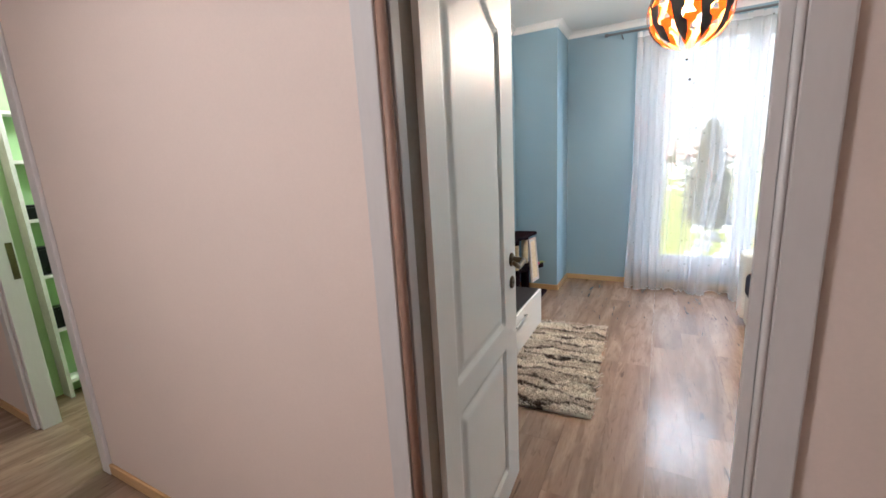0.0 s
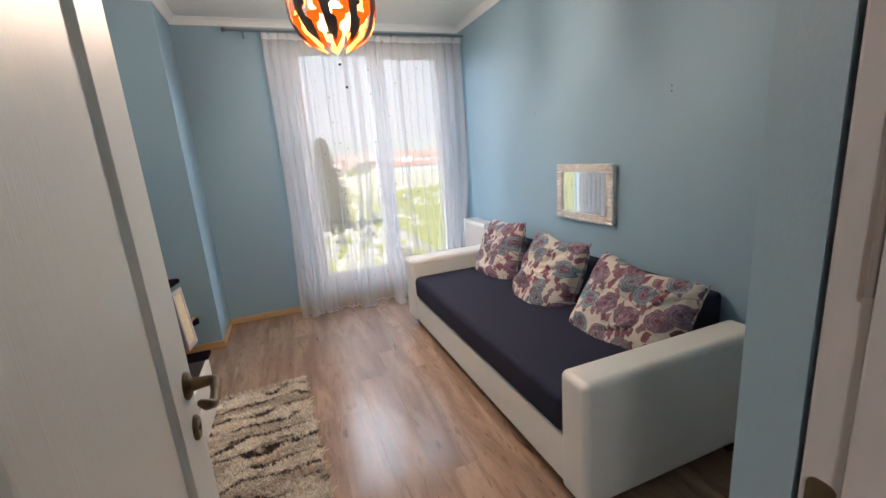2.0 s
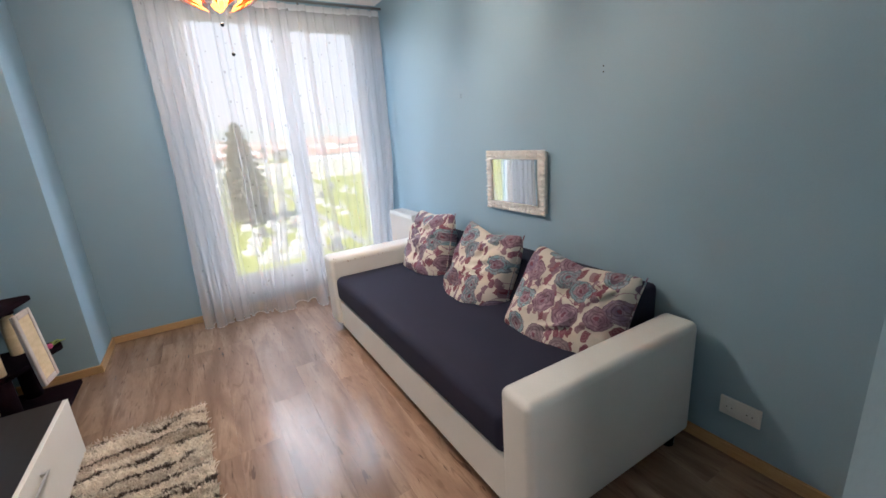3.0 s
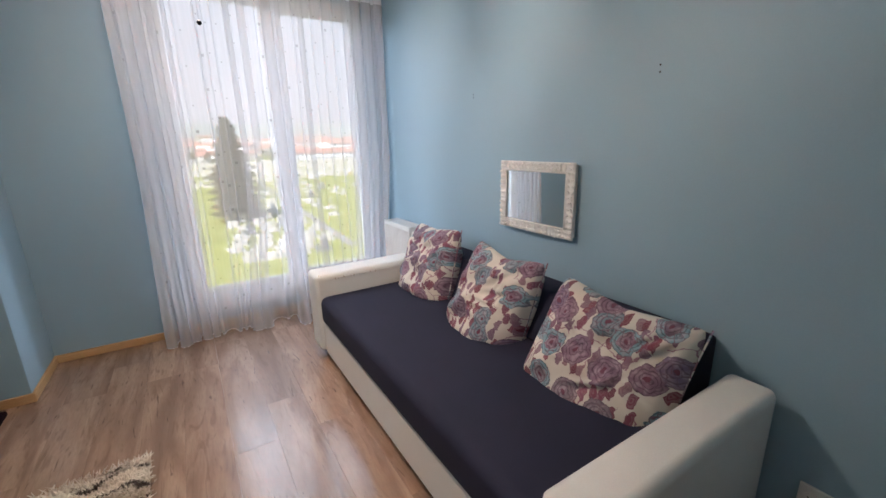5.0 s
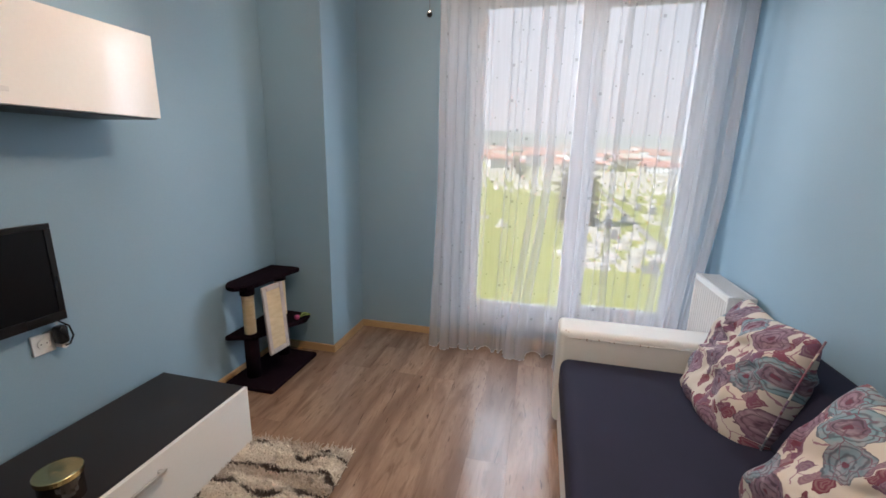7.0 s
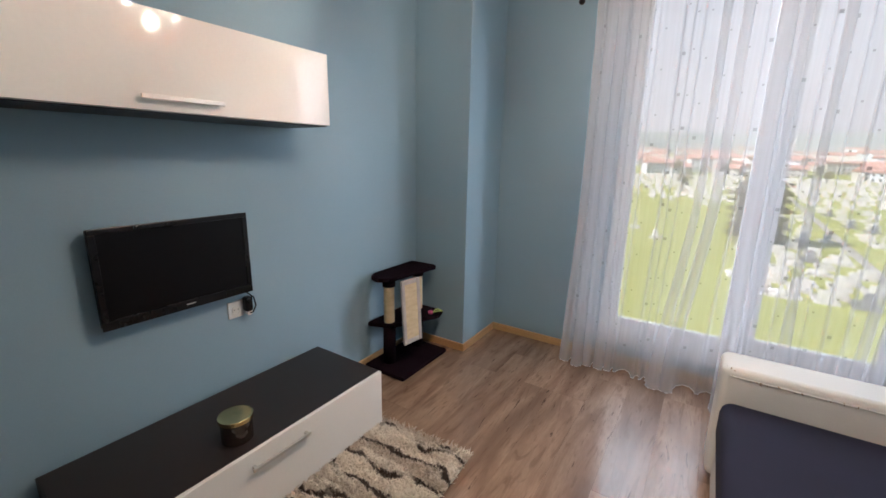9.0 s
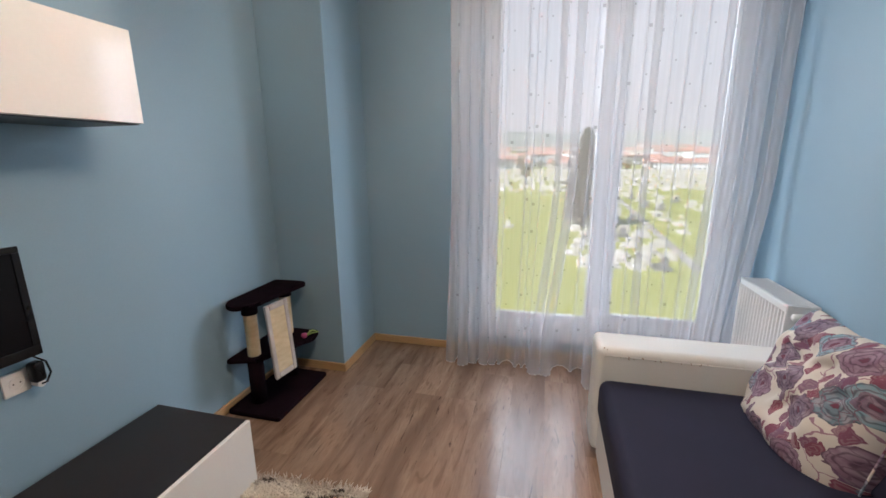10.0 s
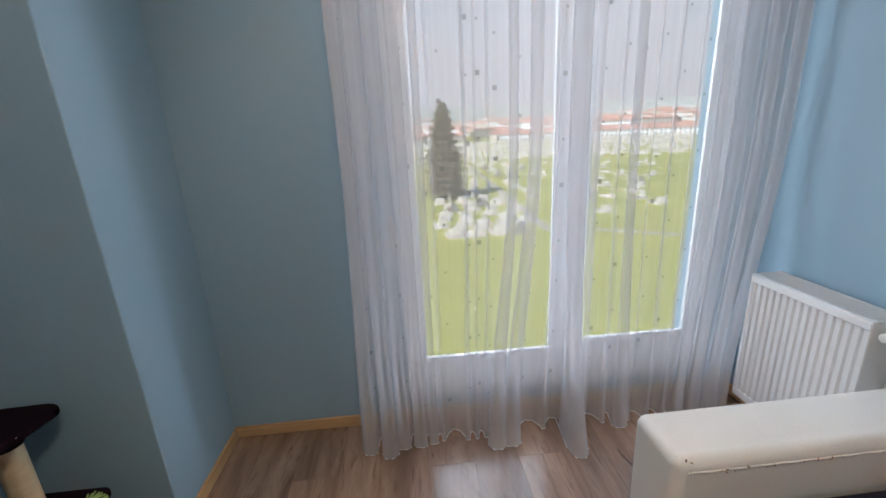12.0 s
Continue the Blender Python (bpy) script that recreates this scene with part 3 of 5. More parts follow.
for x0, x1, w, wb, wt in ((-half + 0.06, MX - 0.04, 0.038, 0.038, 0.038), (MX + 0.04, half - 0.06, 0.045, 0.070, 0.068)):
    bm = bmesh.new()
    y0, y1, z0, z1 = -0.026, -0.0065, 0.055, H - 0.06
    for lo, hi in (((x0, y0, z0), (x0 + w, y1, z1)), ((x1 - w, y0, z0), (x1, y1, z1)), ((x0 + w, y0, z0), (x1 - w, y1, z0 + wb)), ((x0 + w, y0, z1 - wt), (x1 - w, y1, z1))):
        add_box(bm, lo, hi, 0.004)
    sash = part("sash", bm, PVC, win)
    bm = bmesh.new()
    add_box(bm, (x0 + w - 0.004, -0.012, z0 + wb - 0.004), (x1 - w + 0.004, -0.008, z1 - wt + 0.004))
    pane = part("pane", bm, PANE, sash)
    pane.visible_shadow = False
part("window_sill", box((-half, -0.038, -0.03), (half, -0.0265, -0.001), 0.002), PVC, win)
part("lower_panel", box((-half, -0.033, -0.11), (half, -0.0265, -0.031), 0.002), PVC, win)

# ---- curtain ----
def curtain():
    """Voile panel: flat stretches with doubled-over folds that open into soft tubes at the floor, and dense gathers at both ends."""
    rng = random.Random(11)
    top, bottom, x0, x1 = 2.455, 0.006, 0.0, 1.79
    # place, half width, place at the floor, half width there, how far it stands forward there
    folds = ((0.028, 0.022, 0.000, 0.030, 0.050), (0.095, 0.028, 0.095, 0.034, 0.075), (0.162, 0.030, 0.150, 0.026, 0.030), (0.228, 0.024, 0.225, 0.024, 0.020),
             (0.300, 0.016, 0.290, 0.016, 0.010), (0.346, 0.005, 0.330, 0.007, 0.006), (0.468, 0.006, 0.440, 0.008, 0.006), (0.508, 0.004, 0.490, 0.006, 0.006),
             (0.562, 0.005, 0.525, 0.008, 0.010), (0.655, 0.021, 0.565, 0.032, 0.085), (0.738, 0.028, 0.640, 0.030, 0.070), (0.835, 0.005, 0.800, 0.008, 0.006),
             (0.905, 0.036, 0.905, 0.036, 0.190), (0.975, 0.018, 0.985, 0.014, 0.010), (1.080, 0.005, 1.090, 0.008, 0.006), (1.132, 0.021, 1.150, 0.028, 0.045),
             (1.205, 0.003, 1.215, 0.005, 0.006), (1.288, 0.006, 1.300, 0.008, 0.006), (1.372, 0.005, 1.370, 0.008, 0.006), (1.462, 0.020, 1.430, 0.024, 0.030),
             (1.545, 0.036, 1.500, 0.032, 0.030), (1.640, 0.038, 1.570, 0.030, 0.050), (1.735, 0.034, 1.640, 0.022, 0.035))
    rows, per = 54, 18
    grid = []
    for r in range(rows + 1):
        v = r / rows
        z = top + (bottom - top) * v
        low = max(0.0, (v - 0.45) / 0.55)
        low = low * low * (3 - 2 * low)
        foot = v ** 7
        line = []
        for i, (c, w, cb, wb, db) in enumerate(folds):
            here = lambda k: folds[k][0] + (folds[k][2] - folds[k][0]) * low + 0.004 * math.sin(3.1 * v + 2 * k)
            cx = here(i)
            ww = (w + (wb - w) * low) * (1.0 + 0.10 * math.sin(4 * v + i))
            d = 0.007 + 0.6 * w + db * foot
            nxt = here(i + 1) if i + 1 < len(folds) else x1 - 0.115 * low
            last = x1 - 0.115 * low
            for k in range(per):
                u = k / per
                if u < 0.6:
                    a = u / 0.6
                    px = cx - ww * (math.sin(a * math.tau) * (1 - 0.45 * foot) + 0.9 * foot * math.cos(a * math.pi))
                    py = -d * math.sin(a * math.pi) ** 0.8
                else:
                    a = (u - 0.6) / 0.4
                    start = cx + 0.9 * foot * ww
                    px = start + (nxt - start) * a
                    py = (0.004 + 0.055 * foot) * math.sin(a * math.pi) * min(1.0, (nxt - cx) / 0.07)
                px = min(max(px, x0 - 0.03 * low), last)
                line.append((px, 4.735 + py + 0.010 * math.sin(6 * px + 2) * v, z - 0.004 * foot * math.sin(px * 31)))
        grid.append(line)
    return grid


cloth_grid = curtain()
bm = bmesh.new()
vs = [[bm.verts.new(p) for p in line] for line in cloth_grid]
for a, b2 in zip(vs, vs[1:]):
    for k in range(len(a) - 1):
        bm.faces.new((a[k], a[k + 1], b2[k + 1], b2[k]))
drape = thing("curtain", (0.9, 4.745, 0.0), "sheer white voile curtain with small woven squares, hanging to the floor", "curtain")
cloth = part("voile_panel", bm, SHEER, drape, smooth=True)
cloth.location = (-0.9, -4.745, 0)
bm = bmesh.new()
rng = random.Random(5)
strip = [[bm.verts.new(Vector(p) + Vector((0, -0.0015, 0))) for p in cloth_grid[i]] for i in (0, 1)]
for k in range(len(cloth_grid[0]) - 1):
    bm.faces.new((strip[0][k], strip[0][k + 1], strip[1][k + 1], strip[1][k]))
tape = part("heading_tape", bm, HEM, drape, smooth=True)
tape.location = (-0.9, -4.745, 0)
hem = part("hem_cord", rod(cloth_grid[-1][::2], 0.0022, 5), HEM, drape)
hem.location = (-0.9, -4.745, 0)
bm = bmesh.new()
cols = len(cloth_grid[0])
for c in range(13, cols - 4, 18):
    z_shift = rng.random()
    for i in range(11):
        r = int((i + z_shift) / 11.5 * 53)
        p, q = Vector(cloth_grid[r][c]), Vector(cloth_grid[r][c + 1])
        side = (q - p).normalized()
        size = 0.0048 if rng.random() < 0.7 else 0.0085
        at = p + Vector((side.y, -side.x, 0)) * 0.003
        at.z += rng.uniform(-0.02, 0.02)
        f = [at + side * sx * size + Vector((0, 0, sz * size)) for sx, sz in ((-1, -1), (1, -1), (1, 1), (-1, 1))]
        bm.faces.new([bm.verts.new(p2) for p2 in f])
sq = part("woven_square", bm, sheer("woven_square_thread", 0.7, (0.28, 0.28, 0.29)), drape, "small grey woven squares", kind="stuff")
sq.location = (-0.9, -4.745, 0)

rail = thing("curtain_rod", (0.77, 4.72, 2.475), "thin dark grey curtain rod fixed above the window", "curtain rod")
part("pole", rod([(-1.02, 0, 0), (1.03, 0, 0)], 0.010, 12), ROD, rail)
part("finial", rod([(-1.05, 0, 0), (-1.045, 0, 0), (-1.02, 0, 0), (-1.018, 0, 0)], 0.016, 12, radii=[0.008, 0.016, 0.016, 0.011]), ROD, rail)
for x in (-0.9, 0.95):
    part("bracket", rod([(x, 0, -0.012), (x, 0.09, -0.012), (x, 0.18, -0.012)], 0.006, 8), ROD, rail)

# ---- door ----
frame_ = thing("door_frame", (0.08, HALL, 0), "white painted door frame with brown rubber seal round the open door", "door frame", kind="structure")


L0, L1, R0, R1 = -0.306, -0.249, 0.411, 0.462
for a, b2 in ((L0, L1), (R0, R1)):
    part("casing", box((a - 0.08, -0.020, 0), (b2 - 0.08, -0.001, 2.13), 0.004), FRAMEPAINT, frame_)
part("casing_step", box((0.385 - 0.08, -0.013, 0), (0.402 - 0.08, -0.001, 2.06), 0.002), FRAMEPAINT, frame_)
part("casing_bead", rod([(0.4065 - 0.08, -0.018, 0), (0.4065 - 0.08, -0.018, 2.06)], 0.0055, 12), FRAMEPAINT, frame_, smooth=True)
part("jamb", box((-0.262 - 0.08, 0.0, 0), (-0.222 - 0.08, 0.034, 2.05), 0.003), FRAMEPAINT, frame_)
# the rebate's dark colour stands in for the shadow gap beside the leaf
part("rebate", box((-0.262 - 0.08, 0.0345, 0), (-0.2235 - 0.08, 0.084, 2.05), 0.001), SHADED_REBATE, frame_, "hinge rebate coloured brown for the shade in the gap")
part("jamb", box((0.393 - 0.08, 0.0, 0), (0.456 - 0.08, 0.045, 2.05), 0.003), FRAMEPAINT, frame_)
part("jamb", box((0.402 - 0.08, 0.0455, 0), (0.45 - 0.08, 0.078, 2.05), 0.003), FRAMEPAINT, frame_)
part("seal", rod([(-0.236 - 0.08, -0.010, 0.0), (-0.236 - 0.08, -0.010, 2.05)], 0.0115, 12), RUBBER, frame_, "brown rubber door seal", smooth=True)
part("seal", rod([(0.399 - 0.08, 0.049, 1.25), (0.399 - 0.08, 0.049, 2.04)], 0.0035, 8), FRAMEPAINT, frame_, "worn pale seal strip", smooth=True)
part("head_casing", box((L0 - 0.08, -0.021, 2.055), (R1 - 0.08, -0.001, 2.14), 0.005), FRAMEPAINT, frame_)
part("head_jamb", box((-0.3, 0.0, 2.05), (0.35, 0.078, 2.085), 0.003), FRAMEPAINT, frame_)
strike = part("strike_plate", prism(rounded([(0.050, 0.86), (0.072, 0.86), (0.072, 1.073), (0.050, 1.073)], 0.009), 0.4005 - 0.08, 0.4025 - 0.08, "x"), BRASS, frame_, "antique brass strike plate")
part("latch_hole", box((0.3998 - 0.08, 0.055, 0.985), (0.4004 - 0.08, 0.067, 1.02)), DARKHOLE, strike)
part("latch_hole", box((0.3998 - 0.08, 0.055, 0.90), (0.4004 - 0.08, 0.067, 0.935)), DARKHOLE, strike)

LEAF_W, LEAF_H, LEAF_T = 0.695, 2.03, 0.040


def inside_depth(s, z):
    """How deep a point of the leaf lies inside one of its two panels; negative outside."""
    low = min(s - 0.106, LEAF_W - 0.148 - s, z - 0.13, 0.655 - z)
    arch = 1.775 + 0.085 * (0.5 + 0.5 * math.cos(math.pi * min(1.0, abs(s - LEAF_W / 2 + 0.015) / 0.20)))
    high = min(s - 0.106, LEAF_W - 0.148 - s, z - 0.755, arch - z)
    return max(low, high)


def leaf_side(sign):
    xs = np.linspace(0, LEAF_W, 91)
    zs = np.linspace(0.008, LEAF_H, 231)
    bm = bmesh.new()
    g = []
    for z in zs:
        line = []
        for s in xs:
            d = inside_depth(s, z)
            h = -0.010 * max(0.0, min(1.0, d / 0.006, (0.044 - d) / 0.030)) - (0.0015 if d > 0.02 else 0)
            line.append(bm.verts.new((sign * (LEAF_T / 2 + h), s, z)))
        g.append(line)
    for a, b2 in zip(g, g[1:]):
        for k in range(len(a) - 1):
            q = (a[k], a[k + 1], b2[k + 1], b2[k])
            bm.faces.new(q if sign > 0 else q[::-1])
    return bm


leaf = thing("door_1", (-0.227, 1.053, 0), "white woodgrain door with two moulded panels, standing open", "door", turn=2.4)
bm = leaf_side(1)
part("leaf_face", bm, WOODPAINT, leaf, smooth=True)
part("leaf_back", leaf_side(-1), WOODPAINT, leaf, smooth=True)
part("leaf_core", box((-LEAF_T / 2 + 0.011, 0.0005, 0.0085), (LEAF_T / 2 - 0.011, LEAF_W - 0.0005, LEAF_H - 0.0005)), WOODPAINT, leaf)
bm = bmesh.new()
for lo, hi in (((-LEAF_T / 2, LEAF_W, 0.008), (LEAF_T / 2, LEAF_W + 0.003, LEAF_H)), ((-LEAF_T / 2, -0.003, 0.008), (LEAF_T / 2, 0, LEAF_H)),
               ((-LEAF_T / 2, 0, LEAF_H), (LEAF_T / 2, LEAF_W, LEAF_H + 0.003))):
    add_box(bm, lo, hi)
part("edge_banding", bm, WOODPAINT, leaf)
for side in (1, -1):
    x = side * LEAF_T / 2
    h = part("lever_handle", lathe([(0.0, 0), (0.026, 0), (0.027, 0.004), (0.022, 0.009), (0.013, 0.012), (0.009, 0.05), (0.0, 0.05)], 24), BRASS, leaf, "antique brass lever handle")
    h.location, h.rotation_euler = (x, LEAF_W - 0.055, 0.99), (0, radians(90 * side), 0)
    sx = -side
    lever = rod([(0, 0, 0.046), (0, -0.012, 0.052), (0, -0.05, 0.056), (sx * -0.004, -0.09, 0.056), (sx * 0.012, -0.118, 0.052), (sx * 0.024, -0.128, 0.045)], 0.008, 12, radii=[0.010, 0.010, 0.0085, 0.008, 0.0095, 0.006])
    part("lever", lever, BRASS, h, smooth=True)
    k = part("key_rosette", lathe([(0.0, 0), (0.024, 0), (0.025, 0.004), (0.020, 0.008), (0.0, 0.008)], 24), BRASS, leaf, "antique brass keyhole rosette")
    k.location, k.rotation_euler = (x, LEAF_W - 0.055, 0.90), (0, radians(90 * side), 0)
    part("keyhole", box((-0.003, -0.008, 0.0085), (0.003, 0.008, 0.0095)), DARKHOLE, k)
for z in (0.25, 1.75):
    part("hinge", rod([(LEAF_T / 2 + 0.004, -0.006, z), (LEAF_T / 2 + 0.004, -0.006, z + 0.08)], 0.007, 10), BRASS, leaf, "antique brass hinge")


# ---- sofa ----
sofa = thing("sofa", (1.3, 2.96, 0), "cream leatherette sofa with dark navy seat by the blue wall", "sofa")


def sofa_part(name, lo, hi, material, bevel, parent=sofa, seg=4, label=""):
    c = Vector((1.3, 2.96, 0))
    ob = part(name, box(Vector(lo) - c, Vector(hi) - c, bevel, seg), material, parent, label, smooth=False)
    for f in ob.data.polygons:
        f.use_smooth = True
    return ob


def weighted(ob):
    mod = ob.modifiers.new("normals", "WEIGHTED_NORMAL")
    mod.keep_sharp = False
    return ob


for y0, y1 in ((1.855, 2.005), (3.915, 4.11)):
    arm = weighted(sofa_part("arm", (0.845, y0, 0.06), (1.765, y1, 0.576), LEATHER, 0.03))
    bm = rod([(0.847 - 1.3 + 0.012, y0 - 2.96 + 0.012, 0.08), (0.847 - 1.3 + 0.012, y0 - 2.96 + 0.012, 0.55)], 0.0035, 6)
    part("seam", bm, LEATHER, arm)
weighted(sofa_part("front_panel", (0.872, 2.006, 0.055), (0.90, 3.914, 0.262), LEATHER, 0.008))
sofa_part("bed_box", (0.901, 2.006, 0.06), (1.74, 3.914, 0.258), CARCASS, 0.004)
weighted(sofa_part("seat", (0.858, 2.008, 0.264), (1.62, 3.912, 0.445), NAVY, 0.045))
back = [(1.52, 0.446), (1.60, 0.60), (1.645, 0.665), (1.80, 0.668), (1.815, 0.65), (1.815, 0.446)]
ob = weighted(part("backrest", prism([(a - 1.3, z) for a, z in back], 2.07 - 2.96, 3.90 - 2.96, "y", 0.018), NAVY, sofa))
for x in (0.93, 1.68):
    for y in (1.90, 4.03):
        part("foot", lathe([(0.022, 0), (0.026, 0.004), (0.028, 0.06)], 12, at=(x - 1.3, y - 2.96, 0)), BLACKPL, sofa, "black plastic foot")
for arm_y, sgn in ((3.9145, 1), (2.0055, -1)):
    seam_path = [(0.875 - 1.3 + 0.02 * k, arm_y + sgn * 0.0015 * math.sin(k * 1.7) - 2.96, 0.543) for k in range(42)]
    part("arm_seam", rod(seam_path, 0.0028, 6), LEATHER, sofa)
bm = bmesh.new()
rng = random.Random(17)
for k in range(26):
    on_seam = k > 9
    px = 0.86 + (rng.random() * 0.42 if on_seam else rng.random() * 0.03)
    py = 3.9135 if on_seam else 3.918 + rng.random() * 0.03
    pz = 0.540 + rng.uniform(-0.004, 0.008) if on_seam else 0.556 + rng.random() * 0.016
    sz = rng.uniform(0.002, 0.006)
    bmesh.ops.create_icosphere(bm, subdivisions=1, radius=sz, matrix=pose(px - 1.3, py - 2.96, pz, rng.uniform(0, 90), rng.uniform(0, 90), 0) @ Matrix.Diagonal((1.2, 0.6, 0.5, 1)))
tagged(part("worn_flakes", bm, RAWHIDE, sofa, "brown worn flakes on the arm"), kind="stuff")
bm = bmesh.new()
for k in range(14):
    sz = rng.uniform(0.0015, 0.004)
    at = (0.862 + rng.random() * 0.10 - 1.3, 1.868 + rng.random() * 0.03 - 2.96, 0.5715 + rng.random() * 0.003)
    bmesh.ops.create_icosphere(bm, subdivisions=1, radius=sz, matrix=pose(*at, rng.uniform(0, 90), 0, rng.uniform(0, 90)) @ Matrix.Diagonal((1.3, 0.6, 0.5, 1)))
tagged(part("worn_flakes", bm, CARCASS, sofa, "small pale scuffs on the arm"), kind="stuff")


def cushion(name, w, h, thick, seed, label, m):
    """A stuffed cushion: its face in local x (width) and y (height), its belly along z."""
    rng = random.Random(seed)
    n = 52
    creases = []
    for k in range(13):
        cx, cy = rng.choice((-1, 1)) * rng.uniform(0.35, 0.95), rng.uniform(-0.3, 0.9)
        a = math.atan2(-0.2 - cy, -cx) + rng.uniform(-0.7, 0.7)
        creases.append((cx * w / 2, cy * h / 2, math.cos(a), math.sin(a), rng.uniform(0.09, 0.24), rng.uniform(0.008, 0.015), rng.uniform(0.006, 0.014)))
    bm = bmesh.new()
    sag = rng.uniform(0.02, 0.05)
    sides = []
    for s in (1, -1):
        g = []
        for j in range(n + 1):
            line = []
            for i in range(n + 1):
                u, v = 2 * i / n - 1, 2 * j / n - 1
                puff = (max(0.0, 1 - abs(u) ** 3.4) * max(0.0, 1 - abs(v) ** 3.4)) ** 0.5
                pinch_u = 1 - 0.035 * (1 - v * v) * abs(u) ** 3
                pinch_v = 1 - (0.05 if v > 0 else -0.07) * (1 - u * u) * abs(v) ** 3
                x, y = u * w / 2 * pinch_u, v * h / 2 * pinch_v
                round_off = 1 - 0.075 * (abs(u) * abs(v)) ** 5
                x, y = x * round_off, y * round_off
                y -= sag * (1 - abs(u)) * (v > 0) * v
                wr = noise.noise(Vector((x * 9 + seed * 3, y * 9, s))) * 0.016 + noise.noise(Vector((x * 26 + seed, y * 14, s * 2))) * 0.008
                fold = 0.013 * math.sin(34 * (u * 0.5 + s * 0.2) * (1.2 - v) + seed) * max(0.0, v) ** 1.2 + 0.010 * math.sin(9 * (v + 0.7 * u * u) + seed)
                wr += fold
                for cx, cy, ca, sa, length, wide, deep in creases:
                    along, across = ((x - cx) * ca + (y - cy) * sa) / length, ((x - cx) * sa - (y - cy) * ca) / wide
                    if 0 < along < 1 and abs(across) < 4:
                        wr += deep * math.sin(math.pi * along) * (0.8 * math.exp(-(across - 1.6) ** 2) - math.exp(-across * across))
                edge = min(1.0, 3 * (1 - max(abs(u), abs(v))))
                z = s * (thick / 2 * puff * (1.15 - 0.5 * v) + wr * edge) + 0.012 * math.sin(5 * x + seed)
                line.append(bm.verts.new((x, y, z)))
            g.append(line)
        for a, b2 in zip(g, g[1:]):
            for k in range(n):
                q = (a[k], a[k + 1], b2[k + 1], b2[k])
                bm.faces.new(q if s > 0 else q[::-1])
        sides.append(g)
    bmesh.ops.remove_doubles(bm, verts=bm.verts, dist=0.0006)
    top = thing(name, (0, 0, 0), label, "cushion", "cushions on the sofa")
    top.matrix_world = m
    cover = part("cover", bm, PRINT, top, smooth=True)
    rim = [(math.copysign(w / 2, a) * (1 - 0.035 * (1 - b3 * b3)), b3 * h / 2) for a, b3 in ((1, -0.97), (1, -0.5), (1, 0), (1, 0.5), (1, 0.97))]
    part("side_seam", rod([(a, b3, 0.012 * math.sin(5 * a + seed)) for a, b3 in rim], 0.0035, 6), PRINT, top)
    return top


def leaning(x, y, z, back_tilt, yaw, roll):
    """Cushion pose: upright facing west, leaning back, turned about the upright and rolled in its own face."""
    return pose(x, y, z) @ pose(0, 0, 0, 0, 0, yaw - 90) @ pose(0, 0, 0, 90 - back_tilt, 0, 0) @ pose(0, 0, 0, 0, 0, roll)


cushion("cushion", 0.54, 0.51, 0.22, 1, "cream cushion with purple and teal roses by the far arm", leaning(1.55, 3.67, 0.600, 16, 0, 3))
cushion("cushion", 0.48, 0.55, 0.24, 2, "cream cushion with mauve roses in the middle of the sofa", leaning(1.525, 2.98, 0.575, 18, 4, -4))
cushion("cushion", 0.58, 0.50, 0.24, 3, "large cream cushion with dark purple roses by the near arm", leaning(1.535, 2.33, 0.548, 24, 8, -6))

# ---- mirror ----
MY, MZ = 3.008, 1.073
mir = thing("wall_mirror", (EAST, MY, MZ), "rectangular wall mirror in a carved whitewashed frame on the blue wall", "mirror")
W2, H2, BW = 0.264, 0.185, 0.048
part("mirror_glass", box((-0.030, -W2 + BW - 0.006, -H2 + BW - 0.006), (-0.026, W2 - BW + 0.006, H2 - BW + 0.006)), SILVERING, mir)
part("backing", box((-0.024, -W2 + 0.01, -H2 + 0.01), (-0.001, W2 - 0.01, H2 - 0.01), 0.003), CARVED, mir)
bm = bmesh.new()
for lo, hi in (((-0.036, -W2, H2 - BW), (-0.0245, W2, H2)), ((-0.036, -W2, -H2), (-0.0245, W2, -H2 + BW)),
               ((-0.036, -W2, -H2 + BW), (-0.0245, -W2 + BW, H2 - BW)), ((-0.036, W2 - BW, -H2 + BW), (-0.0245, W2, H2 - BW))):
    add_box(bm, lo, hi, 0.004)
fr = part("frame", bm, CARVED, mir)
bm = bmesh.new()
rng = random.Random(3)
run = 2 * (2 * W2 + 2 * H2)
count = 64
for i in range(count):
    s = i / count * run
    for off, size in ((0.012, 0.013), (0.034, 0.011)):
        q = s
        o = off + rng.uniform(-0.003, 0.003)
        if q < 2 * W2:
            y, z = -W2 + q, H2 - o
        elif q < 2 * W2 + 2 * H2:
            y, z = W2 - o, H2 - (q - 2 * W2)
        elif q < 4 * W2 + 2 * H2:
            y, z = W2 - (q - 2 * W2 - 2 * H2), -H2 + o
        else:
            y, z = -W2 + o, -H2 + (q - 4 * W2 - 2 * H2)
        y, z = max(-W2 + 0.008, min(W2 - 0.008, y)), max(-H2 + 0.008, min(H2 - 0.008, z))
        m = pose(-0.038, y, z, rng.uniform(0, 180), 0, 0) @ Matrix.Diagonal((0.6, 1.0, 0.5, 1))
        bmesh.ops.create_icosphere(bm, subdivisions=2, radius=size * rng.uniform(0.75, 1.1), matrix=m)
part("carving", bm, CARVED, fr, "raised leaf carving", smooth=True)
bm = bmesh.new()
for a, b2 in (((-W2 + BW, H2 - BW), (W2 - BW, H2 - BW)), ((W2 - BW, H2 - BW), (W2 - BW, -H2 + BW)), ((W2 - BW, -H2 + BW), (-W2 + BW, -H2 + BW)), ((-W2 + BW, -H2 + BW), (-W2 + BW, H2 - BW))):
    rod([(-0.037, *a), (-0.037, *b2)], 0.0045, 8, bm)
